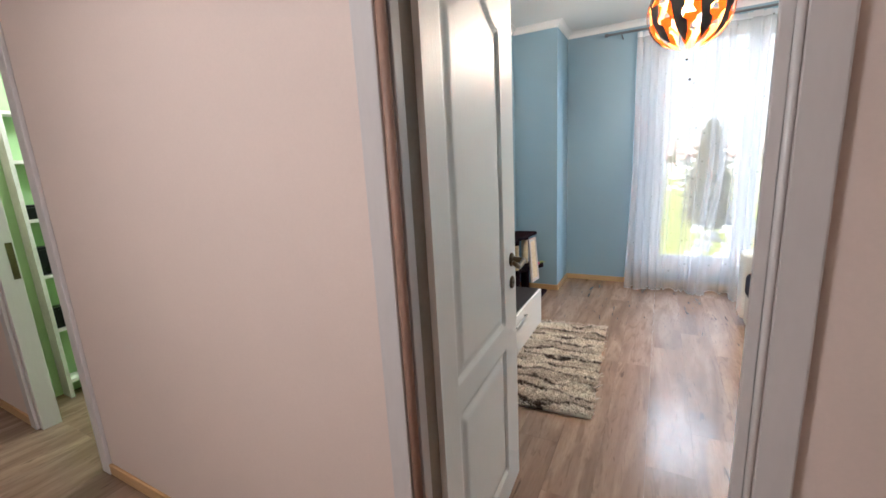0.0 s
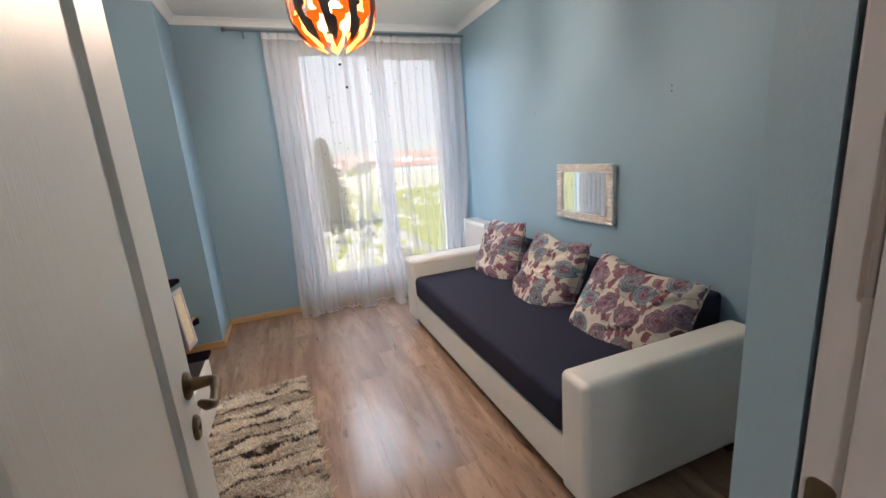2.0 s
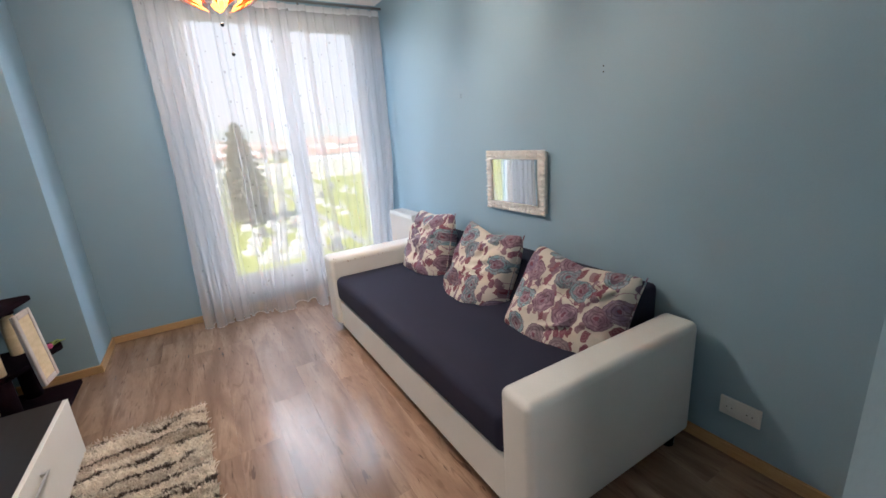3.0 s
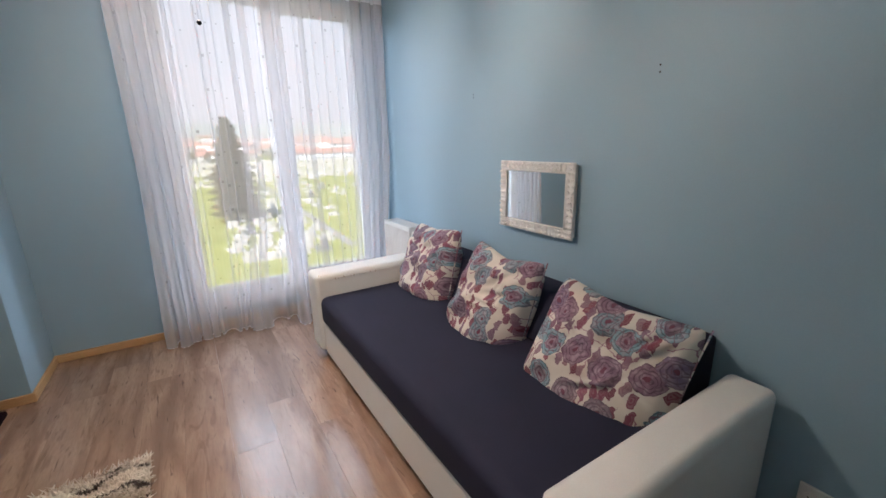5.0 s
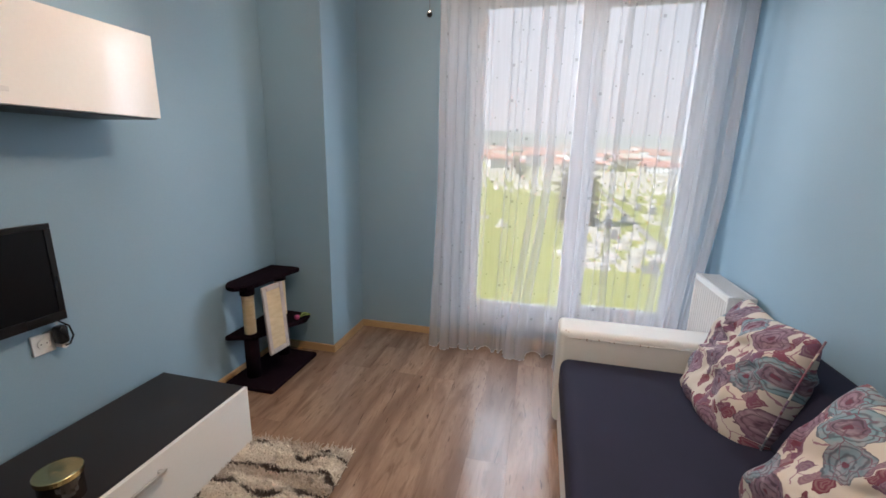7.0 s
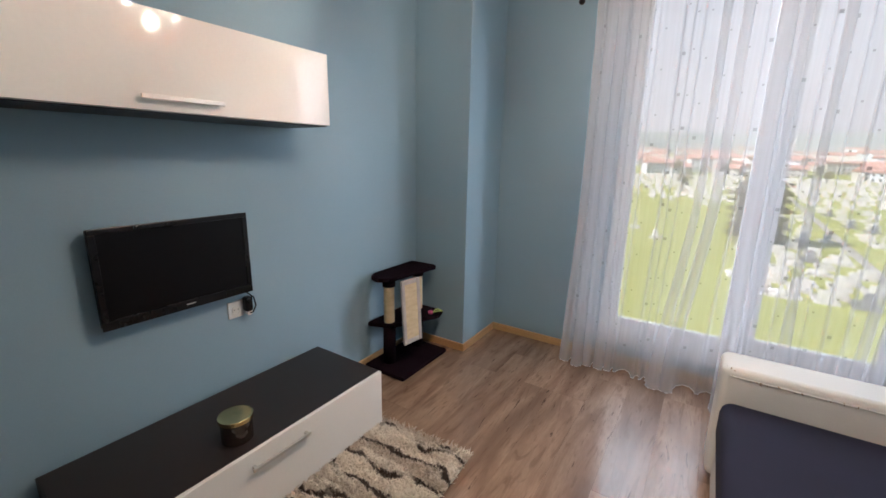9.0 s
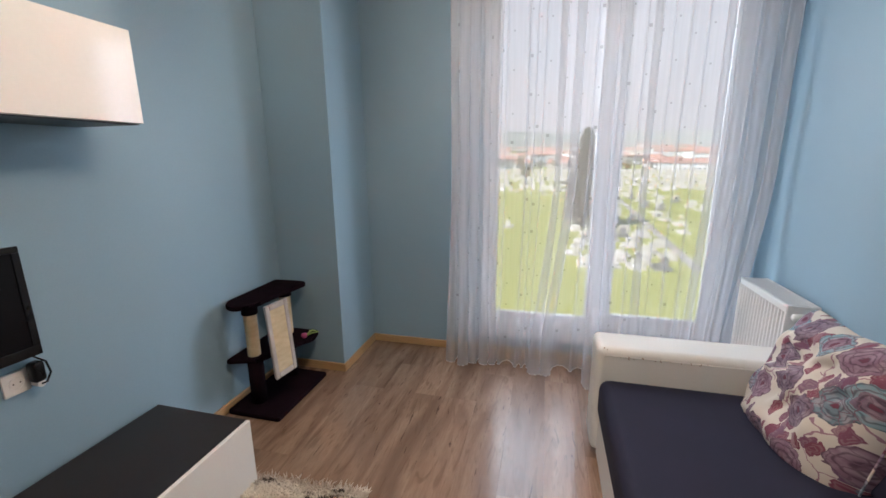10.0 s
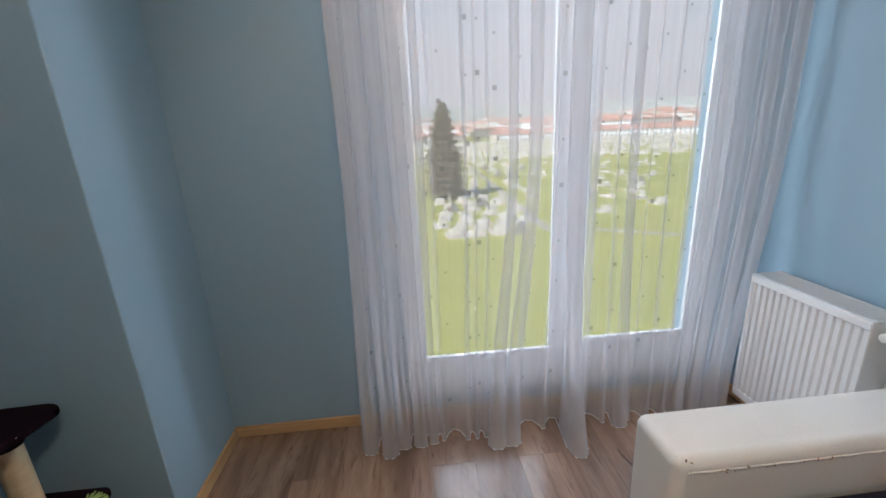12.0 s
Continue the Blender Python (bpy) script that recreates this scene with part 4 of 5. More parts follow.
part("inner_bead", bm, CARVED, fr, smooth=True)

# ---- radiator ----
rad = thing("radiator", (1.735, 4.39, 0.15), "white ribbed panel radiator under the wall beside the curtain", "radiator")
y0, y1, hh = -0.185, 0.275, 0.58
bm = bmesh.new()
prof = []
ribs = 15
for i in range(ribs):
    a = y0 + 0.012 + (y1 - y0 - 0.024) * i / ribs
    w = (y1 - y0 - 0.024) / ribs
    prof += [(-0.064, a), (-0.064, a + w * 0.45), (-0.072, a + w * 0.6), (-0.072, a + w * 0.85)]
prof += [(-0.064, y1 - 0.012)]
g = [[bm.verts.new((x, y, z)) for x, y in prof] for z in (0.035, hh - 0.035)]
for k in range(len(prof) - 1):
    bm.faces.new((g[0][k], g[0][k + 1], g[1][k + 1], g[1][k]))
add_box(bm, (-0.073, y0, 0.0), (-0.058, y1, 0.035), 0.004)
add_box(bm, (-0.073, y0, hh - 0.035), (-0.058, y1, hh - 0.004), 0.004)
add_box(bm, (-0.073, y0, 0.035), (-0.058, y0 + 0.012, hh - 0.035))
add_box(bm, (-0.073, y1 - 0.012, 0.035), (-0.058, y1, hh - 0.035))
part("front_panel", bm, PVC, rad)
part("rear_panel", box((0.040, y0 + 0.004, 0), (0.055, y1 - 0.004, hh - 0.006), 0.003), PVC, rad)
for y in (y0 - 0.001, y1):
    part("side_cover", box((-0.070, y, 0.01), (0.056, y + 0.002, hh - 0.002)), PVC, rad)
grille = part("top_grille", box((-0.071, y0, hh - 0.003), (0.056, y0 + 0.012, hh)), PVC, rad)
bm = bmesh.new()
add_box(bm, (-0.071, y0 + 0.012, hh - 0.003), (-0.058, y1, hh))
add_box(bm, (0.043, y0 + 0.012, hh - 0.003), (0.056, y1, hh))
part("grille_edge", bm, PVC, grille)
bm = bmesh.new()
for i in range(44):
    y = y0 + 0.016 + i * (y1 - y0 - 0.02) / 44
    add_box(bm, (-0.058, y, hh - 0.003), (0.043, y + 0.0055, hh - 0.0005))
part("grille_slats", bm, PVC, grille)
# near-black sheet below the slats, standing in for shade inside the radiator
part("grille_shade", box((-0.056, y0 + 0.012, hh - 0.03), (0.039, y1 - 0.004, hh - 0.026)), DARKHOLE, grille)
valve = part("valve", rod([(0, y0 - 0.002, hh - 0.045), (0, y0 - 0.03, hh - 0.045), (-0.0, y0 - 0.031, hh - 0.045)], 0.011, 12), WHITEPL, rad, "white valve")
part("valve_head", rod([(-0.012, y0 - 0.026, hh - 0.045), (-0.02, y0 - 0.026, hh - 0.045), (-0.055, y0 - 0.026, hh - 0.045), (-0.06, y0 - 0.026, hh - 0.045)], 0.017, 14, radii=[0.012, 0.018, 0.016, 0.010]), WHITEPL, valve, "white valve head")
part("feed_pipe", rod([(0.01, y0 - 0.026, hh - 0.05), (0.01, y0 - 0.027, 0.1), (0.01, y0 - 0.026, -0.15)], 0.008, 10), PVC, rad)
for y in (-0.15, 0.15):
    part("wall_bracket", box((0.056, y, 0.1), (0.089, y + 0.03, 0.5)), STEEL, rad)

# ---- TV wall ----
def bar_handle(parent, x, ya, yb, z):
    h = part("bar_handle", box((x + 0.018, ya, z - 0.007), (x + 0.026, yb, z + 0.007), 0.002), STEEL, parent, "brushed steel bar handle")
    for y in (ya + 0.008, yb - 0.02):
        part("handle_foot", box((x + 0.0005, y, z - 0.006), (x + 0.0185, y + 0.012, z + 0.006), 0.001), STEEL, h)


cab = thing("wall_cabinet", (WEST, 2.79, 1.512), "hanging wall cabinet with a white gloss flap front", "cabinet")
bm = bmesh.new()
D, LN, CH = 0.290, 0.56, 0.300
for lo, hi in (((0.001, -LN, 0), (D, LN, 0.016)), ((0.001, -LN, CH - 0.016), (D, LN, CH)), ((0.001, -LN, 0.016), (D, -LN + 0.016, CH - 0.016)),
               ((0.001, LN - 0.016, 0.016), (D, LN, CH - 0.016)), ((0.001, -LN + 0.016, 0.016), (0.006, LN - 0.016, CH - 0.016))):
    add_box(bm, lo, hi, 0.0008)
part("carcass", bm, CARCASS, cab, "grey cabinet carcass")
part("underside", box((0.002, -LN + 0.001, -0.0035), (D, LN - 0.001, -0.0005)), WENGE, cab, "dark wenge underside")
flap = part("flap_door", box((D + 0.002, -LN, 0.001), (D + 0.020, LN, CH - 0.001), 0.0015), GLOSSWHITE, cab)
bar_handle(flap, D + 0.020, -0.184, 0.07, 0.040)

unit = thing("tv_unit", (WEST, 2.843, 0), "low television bench with dark wenge top and white gloss front", "tv bench")
D, LN, CH = 0.496, 0.592, 0.315
part("top_panel", box((0.032, -LN, CH - 0.018), (D, LN, CH), 0.0015), WENGE, unit, "dark wenge top panel")
bm = bmesh.new()
for lo, hi in (((0.032, -LN, 0.02), (D - 0.002, LN, 0.036)), ((0.032, -LN, 0.036), (D - 0.002, -LN + 0.016, CH - 0.0185)),
               ((0.032, LN - 0.016, 0.036), (D - 0.002, LN, CH - 0.0185)), ((0.032, -LN + 0.016, 0.036), (0.038, LN - 0.016, CH - 0.0185))):
    add_box(bm, lo, hi, 0.0008)
part("carcass", bm, WENGE, unit)
fl = part("flap_door", box((D, -LN, 0.022), (D + 0.018, LN, CH - 0.001), 0.0015), GLOSSWHITE, unit)
bar_handle(fl, D + 0.018, -0.128, 0.132, CH - 0.06)
for y in (-LN + 0.04, LN - 0.08):
    for x in (0.05, D - 0.08):
        part("foot", box((x, y, 0), (x + 0.04, y + 0.04, 0.02)), BLACKPL, unit)

tv = thing("television", (-1.02, 2.774, 0.944), "black flat television mounted on the blue wall", "television")
W2, H2 = 0.284, 0.184
part("housing", box((-0.040, -W2 + 0.004, -H2 + 0.004), (-0.006, W2 - 0.004, H2 - 0.004), 0.006), BLACKPL, tv)
bm = bmesh.new()
for lo, hi in (((-0.006, -W2, H2 - 0.020), (0.002, W2, H2)), ((-0.006, -W2, -H2), (0.002, W2, -H2 + 0.036)),
               ((-0.006, -W2, -H2 + 0.036), (0.002, -W2 + 0.022, H2 - 0.020)), ((-0.006, W2 - 0.022, -H2 + 0.036), (0.002, W2, H2 - 0.020))):
    add_box(bm, lo, hi, 0.0025)
bez = part("bezel", bm, BLACKPL, tv)
part("badge", box((0.0021, -0.005, -H2 + 0.018), (0.0028, 0.03, -H2 + 0.023)), STEEL, bez, "small silver badge bar")
part("screen", box((-0.0058, -W2 + 0.022, -H2 + 0.036), (-0.002, W2 - 0.022, H2 - 0.020)), SCREEN, tv, "matt dark screen")
part("wall_mount", box((-0.0645, -0.1, -0.1), (-0.0405, 0.1, 0.1), 0.002), BLACKPL, tv)


def outlet(name, place, normal_turn, holes, label, kind_plug=False):
    t = thing(name, place, label, "socket", turn=normal_turn)
    w = 0.0365 * holes
    part("cover_plate", box((-w, -0.010, -0.04), (w, -0.0005, 0.04), 0.003), WHITEPL, t)
    for i in range(holes):
        cx = (i - (holes - 1) / 2) * 0.072
        well = part("socket_well", lathe([(0.021, -0.0005), (0.021, 0.0035), (0.0185, 0.0035), (0.0182, 0.001), (0.0, 0.001)], 20), WHITEPL, t)
        well.location, well.rotation_euler = (cx, -0.0105, 0), (radians(90), 0, 0)
        for dx in (-0.0095, 0.0095):
            part("pin_hole", lathe([(0.0025, 0.0011), (0.0025, 0.0015), (0.0, 0.0015)], 8, at=(dx, 0, 0)), DARKHOLE, well)
    return t


outlet("wall_socket", (EAST, 1.70, 0.222), -90, 2, "white double wall socket low on the blue wall")
sock = outlet("wall_socket", (WEST, 3.00, 0.672), 90, 1, "white wall socket beneath the television")
plug = thing("power_plug", (WEST + 0.0135, 3.045, 0.685), "black power adapter in the socket below the television", "plug")
part("plug_body", box((0.0, -0.019, -0.028), (0.040, 0.019, 0.045), 0.012, 4), BLACKPL, plug, smooth=True)
part("plug_collar", rod([(0.0, 0.0, -0.034), (0.034, 0.0, -0.034)], 0.012, 14), WHITEPL, plug, "white plug collar")
part("cable", rod([(0.036, 0, -0.034), (0.050, 0.006, -0.028), (0.050, 0.022, 0.0), (0.03, 0.026, 0.035), (0.012, 0.0, 0.066), (0.004, -0.09, 0.09)], 0.0035, 8), BLACKPL, plug)

jar = thing("candle_jar", (-0.69, 2.745, 0.315), "dark glass jar with a polished gold lid on the television bench", "jar")
part("jar_body", lathe([(0.0, 0.0), (0.052, 0.0), (0.057, 0.004), (0.057, 0.085), (0.0, 0.085)], 32), GLASSY, jar, smooth=False)
part("lid", lathe([(0.0, 0.0855), (0.061, 0.0855), (0.062, 0.087), (0.062, 0.102), (0.060, 0.104), (0.056, 0.1035), (0.0, 0.1015)], 40), GOLD, jar, "polished gold metal lid")

# ---- rug ----
rug = thing("rug", (-0.318, 2.86, 0), "shaggy cream rug with dark brown wavy stripes on the oak floor", "rug", turn=3.0)
RW, RL = 0.28, 0.615
part("backing", box((-RW, -RL, 0.0005), (RW, RL, 0.012), 0.003), WOOL, rug)
rng = np.random.default_rng(4)
NT = 15000
px, py = rng.uniform(-RW, RW, NT), rng.uniform(-RL, RL, NT)
clump = rng.integers(0, NT // 9, NT)
cxs, cys = rng.normal(0, 0.016, NT // 9 + 1), rng.normal(0, 0.016, NT // 9 + 1)
hgt = rng.uniform(0.018, 0.034, NT)
lx, ly = cxs[clump] + rng.normal(0, 0.007, NT), cys[clump] + rng.normal(0, 0.007, NT)
ang = rng.uniform(0, math.tau, NT)
ww = rng.uniform(0.0028, 0.0048, NT)
verts = np.zeros((NT, 7, 3))
for k in range(3):
    a = ang + k * math.tau / 3
    verts[:, k] = np.stack([px + ww * np.cos(a), py + ww * np.sin(a), np.full(NT, 0.011)], 1)
    verts[:, 3 + k] = np.stack([px + lx * 0.45 + ww * 0.9 * np.cos(a), py + ly * 0.45 + ww * 0.9 * np.sin(a), 0.011 + hgt * 0.62], 1)
verts[:, 6] = np.stack([px + lx, py + ly, 0.011 + hgt * 0.95], 1)
base_f = np.array([[0, 1, 4], [0, 4, 3], [1, 2, 5], [1, 5, 4], [2, 0, 3], [2, 3, 5], [3, 4, 6], [4, 5, 6], [5, 3, 6]])
faces = (base_f[None] + 7 * np.arange(NT)[:, None, None]).reshape(-1, 3)
me = bpy.data.meshes.new("shag")
me.from_pydata(verts.reshape(-1, 3).tolist(), [], faces.tolist())
me.materials.append(WOOL)
pile = new("shag", me)
pile.parent = rug
tagged(pile, "long shaggy wool surface", kind="stuff")

# ---- cat tree ----
tree = thing("cat_tree", (-0.9, 4.07, 0), "dark brown plush cat tree with sisal posts by the column", "cat tree")


def slab(name, outline, z0, z1, parent=tree):
    ob = part(name, prism(outline, z0, z1, "z", 0.008), PLUSH, parent, smooth=True)
    return weighted(ob)


slab("base", rounded([(-0.165, -0.25), (0.16, -0.25), (0.16, 0.25), (-0.165, 0.25)], 0.015), 0.0, 0.03)
slab("middle_shelf", rounded([(-0.165, -0.22), (0.0, -0.16), (0.075, 0.02), (0.15, 0.16), (0.12, 0.26), (-0.165, 0.26)], 0.02), 0.285, 0.315)
top_out = [(-0.165, 0.26), (-0.165, -0.15), (-0.13, -0.21), (-0.07, -0.235), (-0.01, -0.20), (0.015, -0.13), (0.035, 0.06), (0.065, 0.25), (0.03, 0.27)]
slab("top_platform", rounded(top_out, 0.02), 0.606, 0.636)
for y in (-0.13, 0.18):
    lowp = part("lower_post", rod([(-0.05, y, 0.031), (-0.05, y, 0.284)], 0.042, 18), PLUSH, tree, smooth=True)
    bm = bmesh.new()
    prof2 = []
    for i in range(60):
        prof2.append((0.033 + 0.0022 * (i % 2), 0.316 + i * 0.245 / 59))
    lathe(prof2, 18, bm, at=(-0.05, y, 0))
    part("sisal_post", bm, SISAL, tree, "sisal wrapped post", smooth=True)
    part("plush_collar", rod([(-0.05, y, 0.562), (-0.05, y, 0.605)], 0.042, 18), PLUSH, tree, smooth=True)
board = part("scratch_board", box((-0.009, -0.074, -0.205), (0.009, 0.076, 0.205), 0.006), GREYFUR, tree, "grey plush edged scratch board")
board.location, board.rotation_euler = (0.118, -0.118, 0.428), (0, radians(-4), radians(-8))
part("sisal_pad", box((0.0095, -0.052, -0.177), (0.0125, 0.052, 0.177), 0.001), SISAL, board, "beige sisal pad")
bm = bmesh.new()
for lo, hi in (((0.003, -0.079, -0.208), (0.016, -0.052, 0.208)), ((0.003, 0.052, -0.208), (0.016, 0.079, 0.208)),
               ((0.003, -0.052, 0.177), (0.016, 0.052, 0.208)), ((0.003, -0.052, -0.208), (0.016, 0.052, -0.177))):
    add_box(bm, lo, hi, 0.006, 3)
part("plush_border", bm, GREYFUR, board, smooth=True)
toy = thing("cat_toy", (-0.80, 4.20, 0.316), "small pink and lime green cord toy on the cat tree", "toy")
part("toy_ball", lathe([(0.0, 0.0), (0.012, 0.003), (0.019, 0.014), (0.016, 0.026), (0.0, 0.031)], 14), PINK, toy, "pink cloth head", smooth=True)
bm = bmesh.new()
rng2 = random.Random(8)
for i in range(9):
    a = 0.6 + i * 0.13
    rod([(0.012, 0.0, 0.015), (0.04 * math.cos(a) + 0.01, 0.045 * math.sin(a), 0.028 + rng2.uniform(-0.006, 0.008)), (0.085 * math.cos(a + 0.15), 0.09 * math.sin(a + 0.15), 0.008 + rng2.uniform(0, 0.012))], 0.0028, 6, bm)
part("cord_tassel", bm, LIME, toy, "lime green cords")

# ---- pendant lamp ----
CX, CY, CZ, R = 0.36, 3.17, 2.15, 0.222
pend = thing("pendant_lamp", (CX, CY, CZ), "large round pendant lamp of interlocking grey blades glowing orange inside", "ceiling lamp")
part("canopy", lathe([(0.055, 0.42), (0.06, 0.425), (0.06, 0.4495)], 24), WHITEPL, pend)
part("cord", rod([(0, 0, 0.24), (0, 0, 0.42)], 0.004, 8), WHITEPL, pend)


def blade(lon, width, lat0, lat1, r, tip):
    """A curved strip of the ball, with a notched side and a pointed end."""
    bm = bmesh.new()
    steps = 14
    g = []
    for i in range(steps + 1):
        u = i / steps
        lat = radians(lat0 + (lat1 - lat0) * u)
        narrow = 1.0 if u < 0.72 else max(0.12, 1 - (u - 0.72) / 0.28 * 0.9)
        notch = 0.35 if 0.28 < u < 0.46 else 1.0
        lean = 0.16 * u
        line = []
        for k, side in enumerate((-1, 0, 1)):
            w = radians(width / 2) * narrow * side * (notch if side > 0 else 1)
            lo = radians(lon) + w + lean * tip
            line.append(Vector((r * math.cos(lat) * math.cos(lo), r * math.cos(lat) * math.sin(lo), r * math.sin(lat))))
        g.append(line)
    outer = [[bm.verts.new(p) for p in line] for line in g]
    inner = [[bm.verts.new(p * 0.992) for p in line] for line in g]
    for a, b3 in ((outer, 1), (inner, -1)):
        for r0, r1 in zip(a, a[1:]):
            for k in range(2):
                q = (r0[k], r0[k + 1], r1[k + 1], r1[k])
                f = bm.faces.new(q[::-1] if b3 > 0 else q)
                f.material_index = 0 if b3 > 0 else 1
    rim_o = [l[0] for l in outer] + [l[2] for l in outer[::-1]]
    rim_i = [l[0] for l in inner] + [l[2] for l in inner[::-1]]
    for k in range(len(rim_o)):
        f = bm.faces.new((rim_o[k], rim_i[k], rim_i[(k + 1) % len(rim_o)], rim_o[(k + 1) % len(rim_o)]))
        f.material_index = 1
    return bm


for ring, (lat0, lat1, width, r, off, glows) in enumerate((
        (4, -58, 17, R, 0, False), (-18, -72, 19, R * 0.965, 18, True), (48, 2, 18, R * 0.99, 18, False),
        (26, -24, 25, R * 0.92, 2, True), (84, 36, 18, R * 0.98, 0, False), (80, 26, 17, R * 0.94, 18, True))):
    for i in range(10):
        if glows:
            ob = part("inner_blade", blade(i * 36 + off, width, lat0, lat1, r, -1), AMBER, pend, "amber translucent blade")
            ob.data.materials.append(AMBER)
        else:
            ob = part("blade", blade(i * 36 + off, width, lat0, lat1, r, 1), SHADEGREY, pend)
            ob.data.materials.append(COPPER)
part("bulb", lathe([(0.0, -0.05), (0.025, -0.042), (0.038, -0.015), (0.034, 0.012), (0.018, 0.04), (0.014, 0.05)], 16), BULB, pend, "glowing bulb", smooth=True)
part("lamp_holder", lathe([(0.02, 0.051), (0.02, 0.12), (0.006, 0.24)], 12), WHITEPL, pend)
for dx, dy, dz in ((0.0, -0.02, -0.27), (0.02, -0.035, -0.385)):
    s = part("pull_string", rod([(dx, dy, -0.18), (dx, dy, dz)], 0.0008, 5), ROD, pend)
    bm = bmesh.new()
    bmesh.ops.create_uvsphere(bm, u_segments=12, v_segments=8, radius=0.008, matrix=pose(dx, dy, dz))
    part("pull_knob", bm, BLACKPL, s, smooth=True)

# ---- small fixings ----
for y, z in ((2.406, 1.600), (2.407, 1.625), (3.579, 1.622), (3.58, 1.640)):
    t = thing("wall_plug", (EAST, y, z), "small dark drill hole in the blue wall", "drill hole", "drill holes in the wall")
    part("plug_rim", lathe([(0.0, 0.0), (0.004, 0.0), (0.004, 0.0008), (0.0, 0.0008)], 10), DARKHOLE, t).rotation_euler = (0, radians(-90), 0)

# ---- hall ----
hall_lamp = thing("ceiling_lamp", (-0.75, -0.38, TOP), "round frosted ceiling lamp in the hall", "ceiling lamp")
part("lamp_base", lathe([(0.16, -0.02), (0.16, -0.001)], 28), WHITEPL, hall_lamp)
part("lamp_glass", lathe([(0.0, -0.075), (0.09, -0.066), (0.14, -0.04), (0.152, -0.021)], 28), HALLGLOW, hall_lamp, smooth=True)
fr2 = thing("door_frame", (-2.445, HALL, 0), "white painted frame of the doorway to the green room", "door frame", kind="structure")
for x0, x1 in ((-0.455, -0.385), (0.385, 0.455)):
    part("casing", box((x0, -0.018, 0), (x1, 0, 2.13), 0.004), FRAMEPAINT, fr2)
for x0, x1 in ((-0.384, -0.345), (0.345, 0.384)):
    part("jamb", box((x0, 0.0, 0), (x1, 0.085, 2.06), 0.003), FRAMEPAINT, fr2)
part("head_casing", box((-0.455, -0.018, 2.131), (0.455, 0, 2.2), 0.004), FRAMEPAINT, fr2)
part("strike_plate", box((-0.3448, 0.050, 0.88), (-0.3425, 0.078, 1.08)), BRASS, fr2, "dark strike plate")
shelf = thing("shelf_unit", (-3.139, 1.53, 0), "cream shelf unit with small dark boxes in the green room", "shelf", turn=90)
for x in (-0.33, 0.31):
    part("side_panel", box((x, -0.06, 0), (x + 0.02, 0.06, 1.8)), CARVED, shelf)
for z in (0.1, 0.45, 0.8, 1.15, 1.5, 1.78):
    part("shelf_board", box((-0.31, -0.06, z), (0.31, 0.06, z + 0.02)), CARVED, shelf)
for x, z, w, h in ((-0.25, 0.821, 0.09, 0.16), (-0.1, 0.821, 0.12, 0.1), (-0.22, 1.171, 0.14, 0.07), (-0.2, 0.471, 0.16, 0.12)):
    b4 = thing("storage_box", (-3.13, 1.50 + x, z), "small dark box on the cream shelf", "box", "boxes on the shelf")
    part("box_body", box((-0.04, -w / 2, 0), (0.04, w / 2, h), 0.006), BLACKPL, b4)
    part("box_lid", box((-0.043, -w / 2 - 0.003, h + 0.0005), (0.043, w / 2 + 0.003, h + 0.016), 0.004), BLACKPL, b4)

# ---- outside ----
GZ = -11.0
bm = bmesh.new()
bmesh.ops.create_grid(bm, x_segments=8, y_segments=8, size=4500, matrix=pose(0, 0, GZ))
part("ground", bm, GRASS, kind="structure")
# upright strip of far hills, with haze painted in as pale grey
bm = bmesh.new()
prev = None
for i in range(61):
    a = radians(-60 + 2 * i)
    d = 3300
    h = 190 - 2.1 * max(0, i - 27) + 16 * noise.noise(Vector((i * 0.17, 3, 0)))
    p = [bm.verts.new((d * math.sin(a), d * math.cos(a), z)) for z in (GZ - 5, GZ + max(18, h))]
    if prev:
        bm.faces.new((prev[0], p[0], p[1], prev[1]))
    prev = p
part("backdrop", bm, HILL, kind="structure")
bm = bmesh.new()
prev = None
for i in range(37):
    a = radians(-90 + 5 * i)
    p = [bm.verts.new((3600 * math.sin(a), 3600 * math.cos(a), z)) for z in (GZ - 5, 3200)]
    if prev:
        bm.faces.new((prev[0], p[0], p[1], prev[1]))
    prev = p
part("backdrop", bm, HAZE, kind="structure")
for i, (x0, y0, x1, y1) in enumerate(((18, 52, 30, 44), (17, 50, 24, 190), (-80, 380, 260, 384))):
    dx, dy = x1 - x0, y1 - y0
    ln = math.hypot(dx, dy)
    nx, ny = -dy / ln * 0.6, dx / ln * 0.6
    out = [(x0 + nx, y0 + ny), (x0 - nx, y0 - ny), (x1 - nx, y1 - ny), (x1 + nx, y1 + ny)]
    part("path", prism(out, GZ - 0.1, GZ + 0.02 + 0.004 * i), GRAVEL, kind="structure")


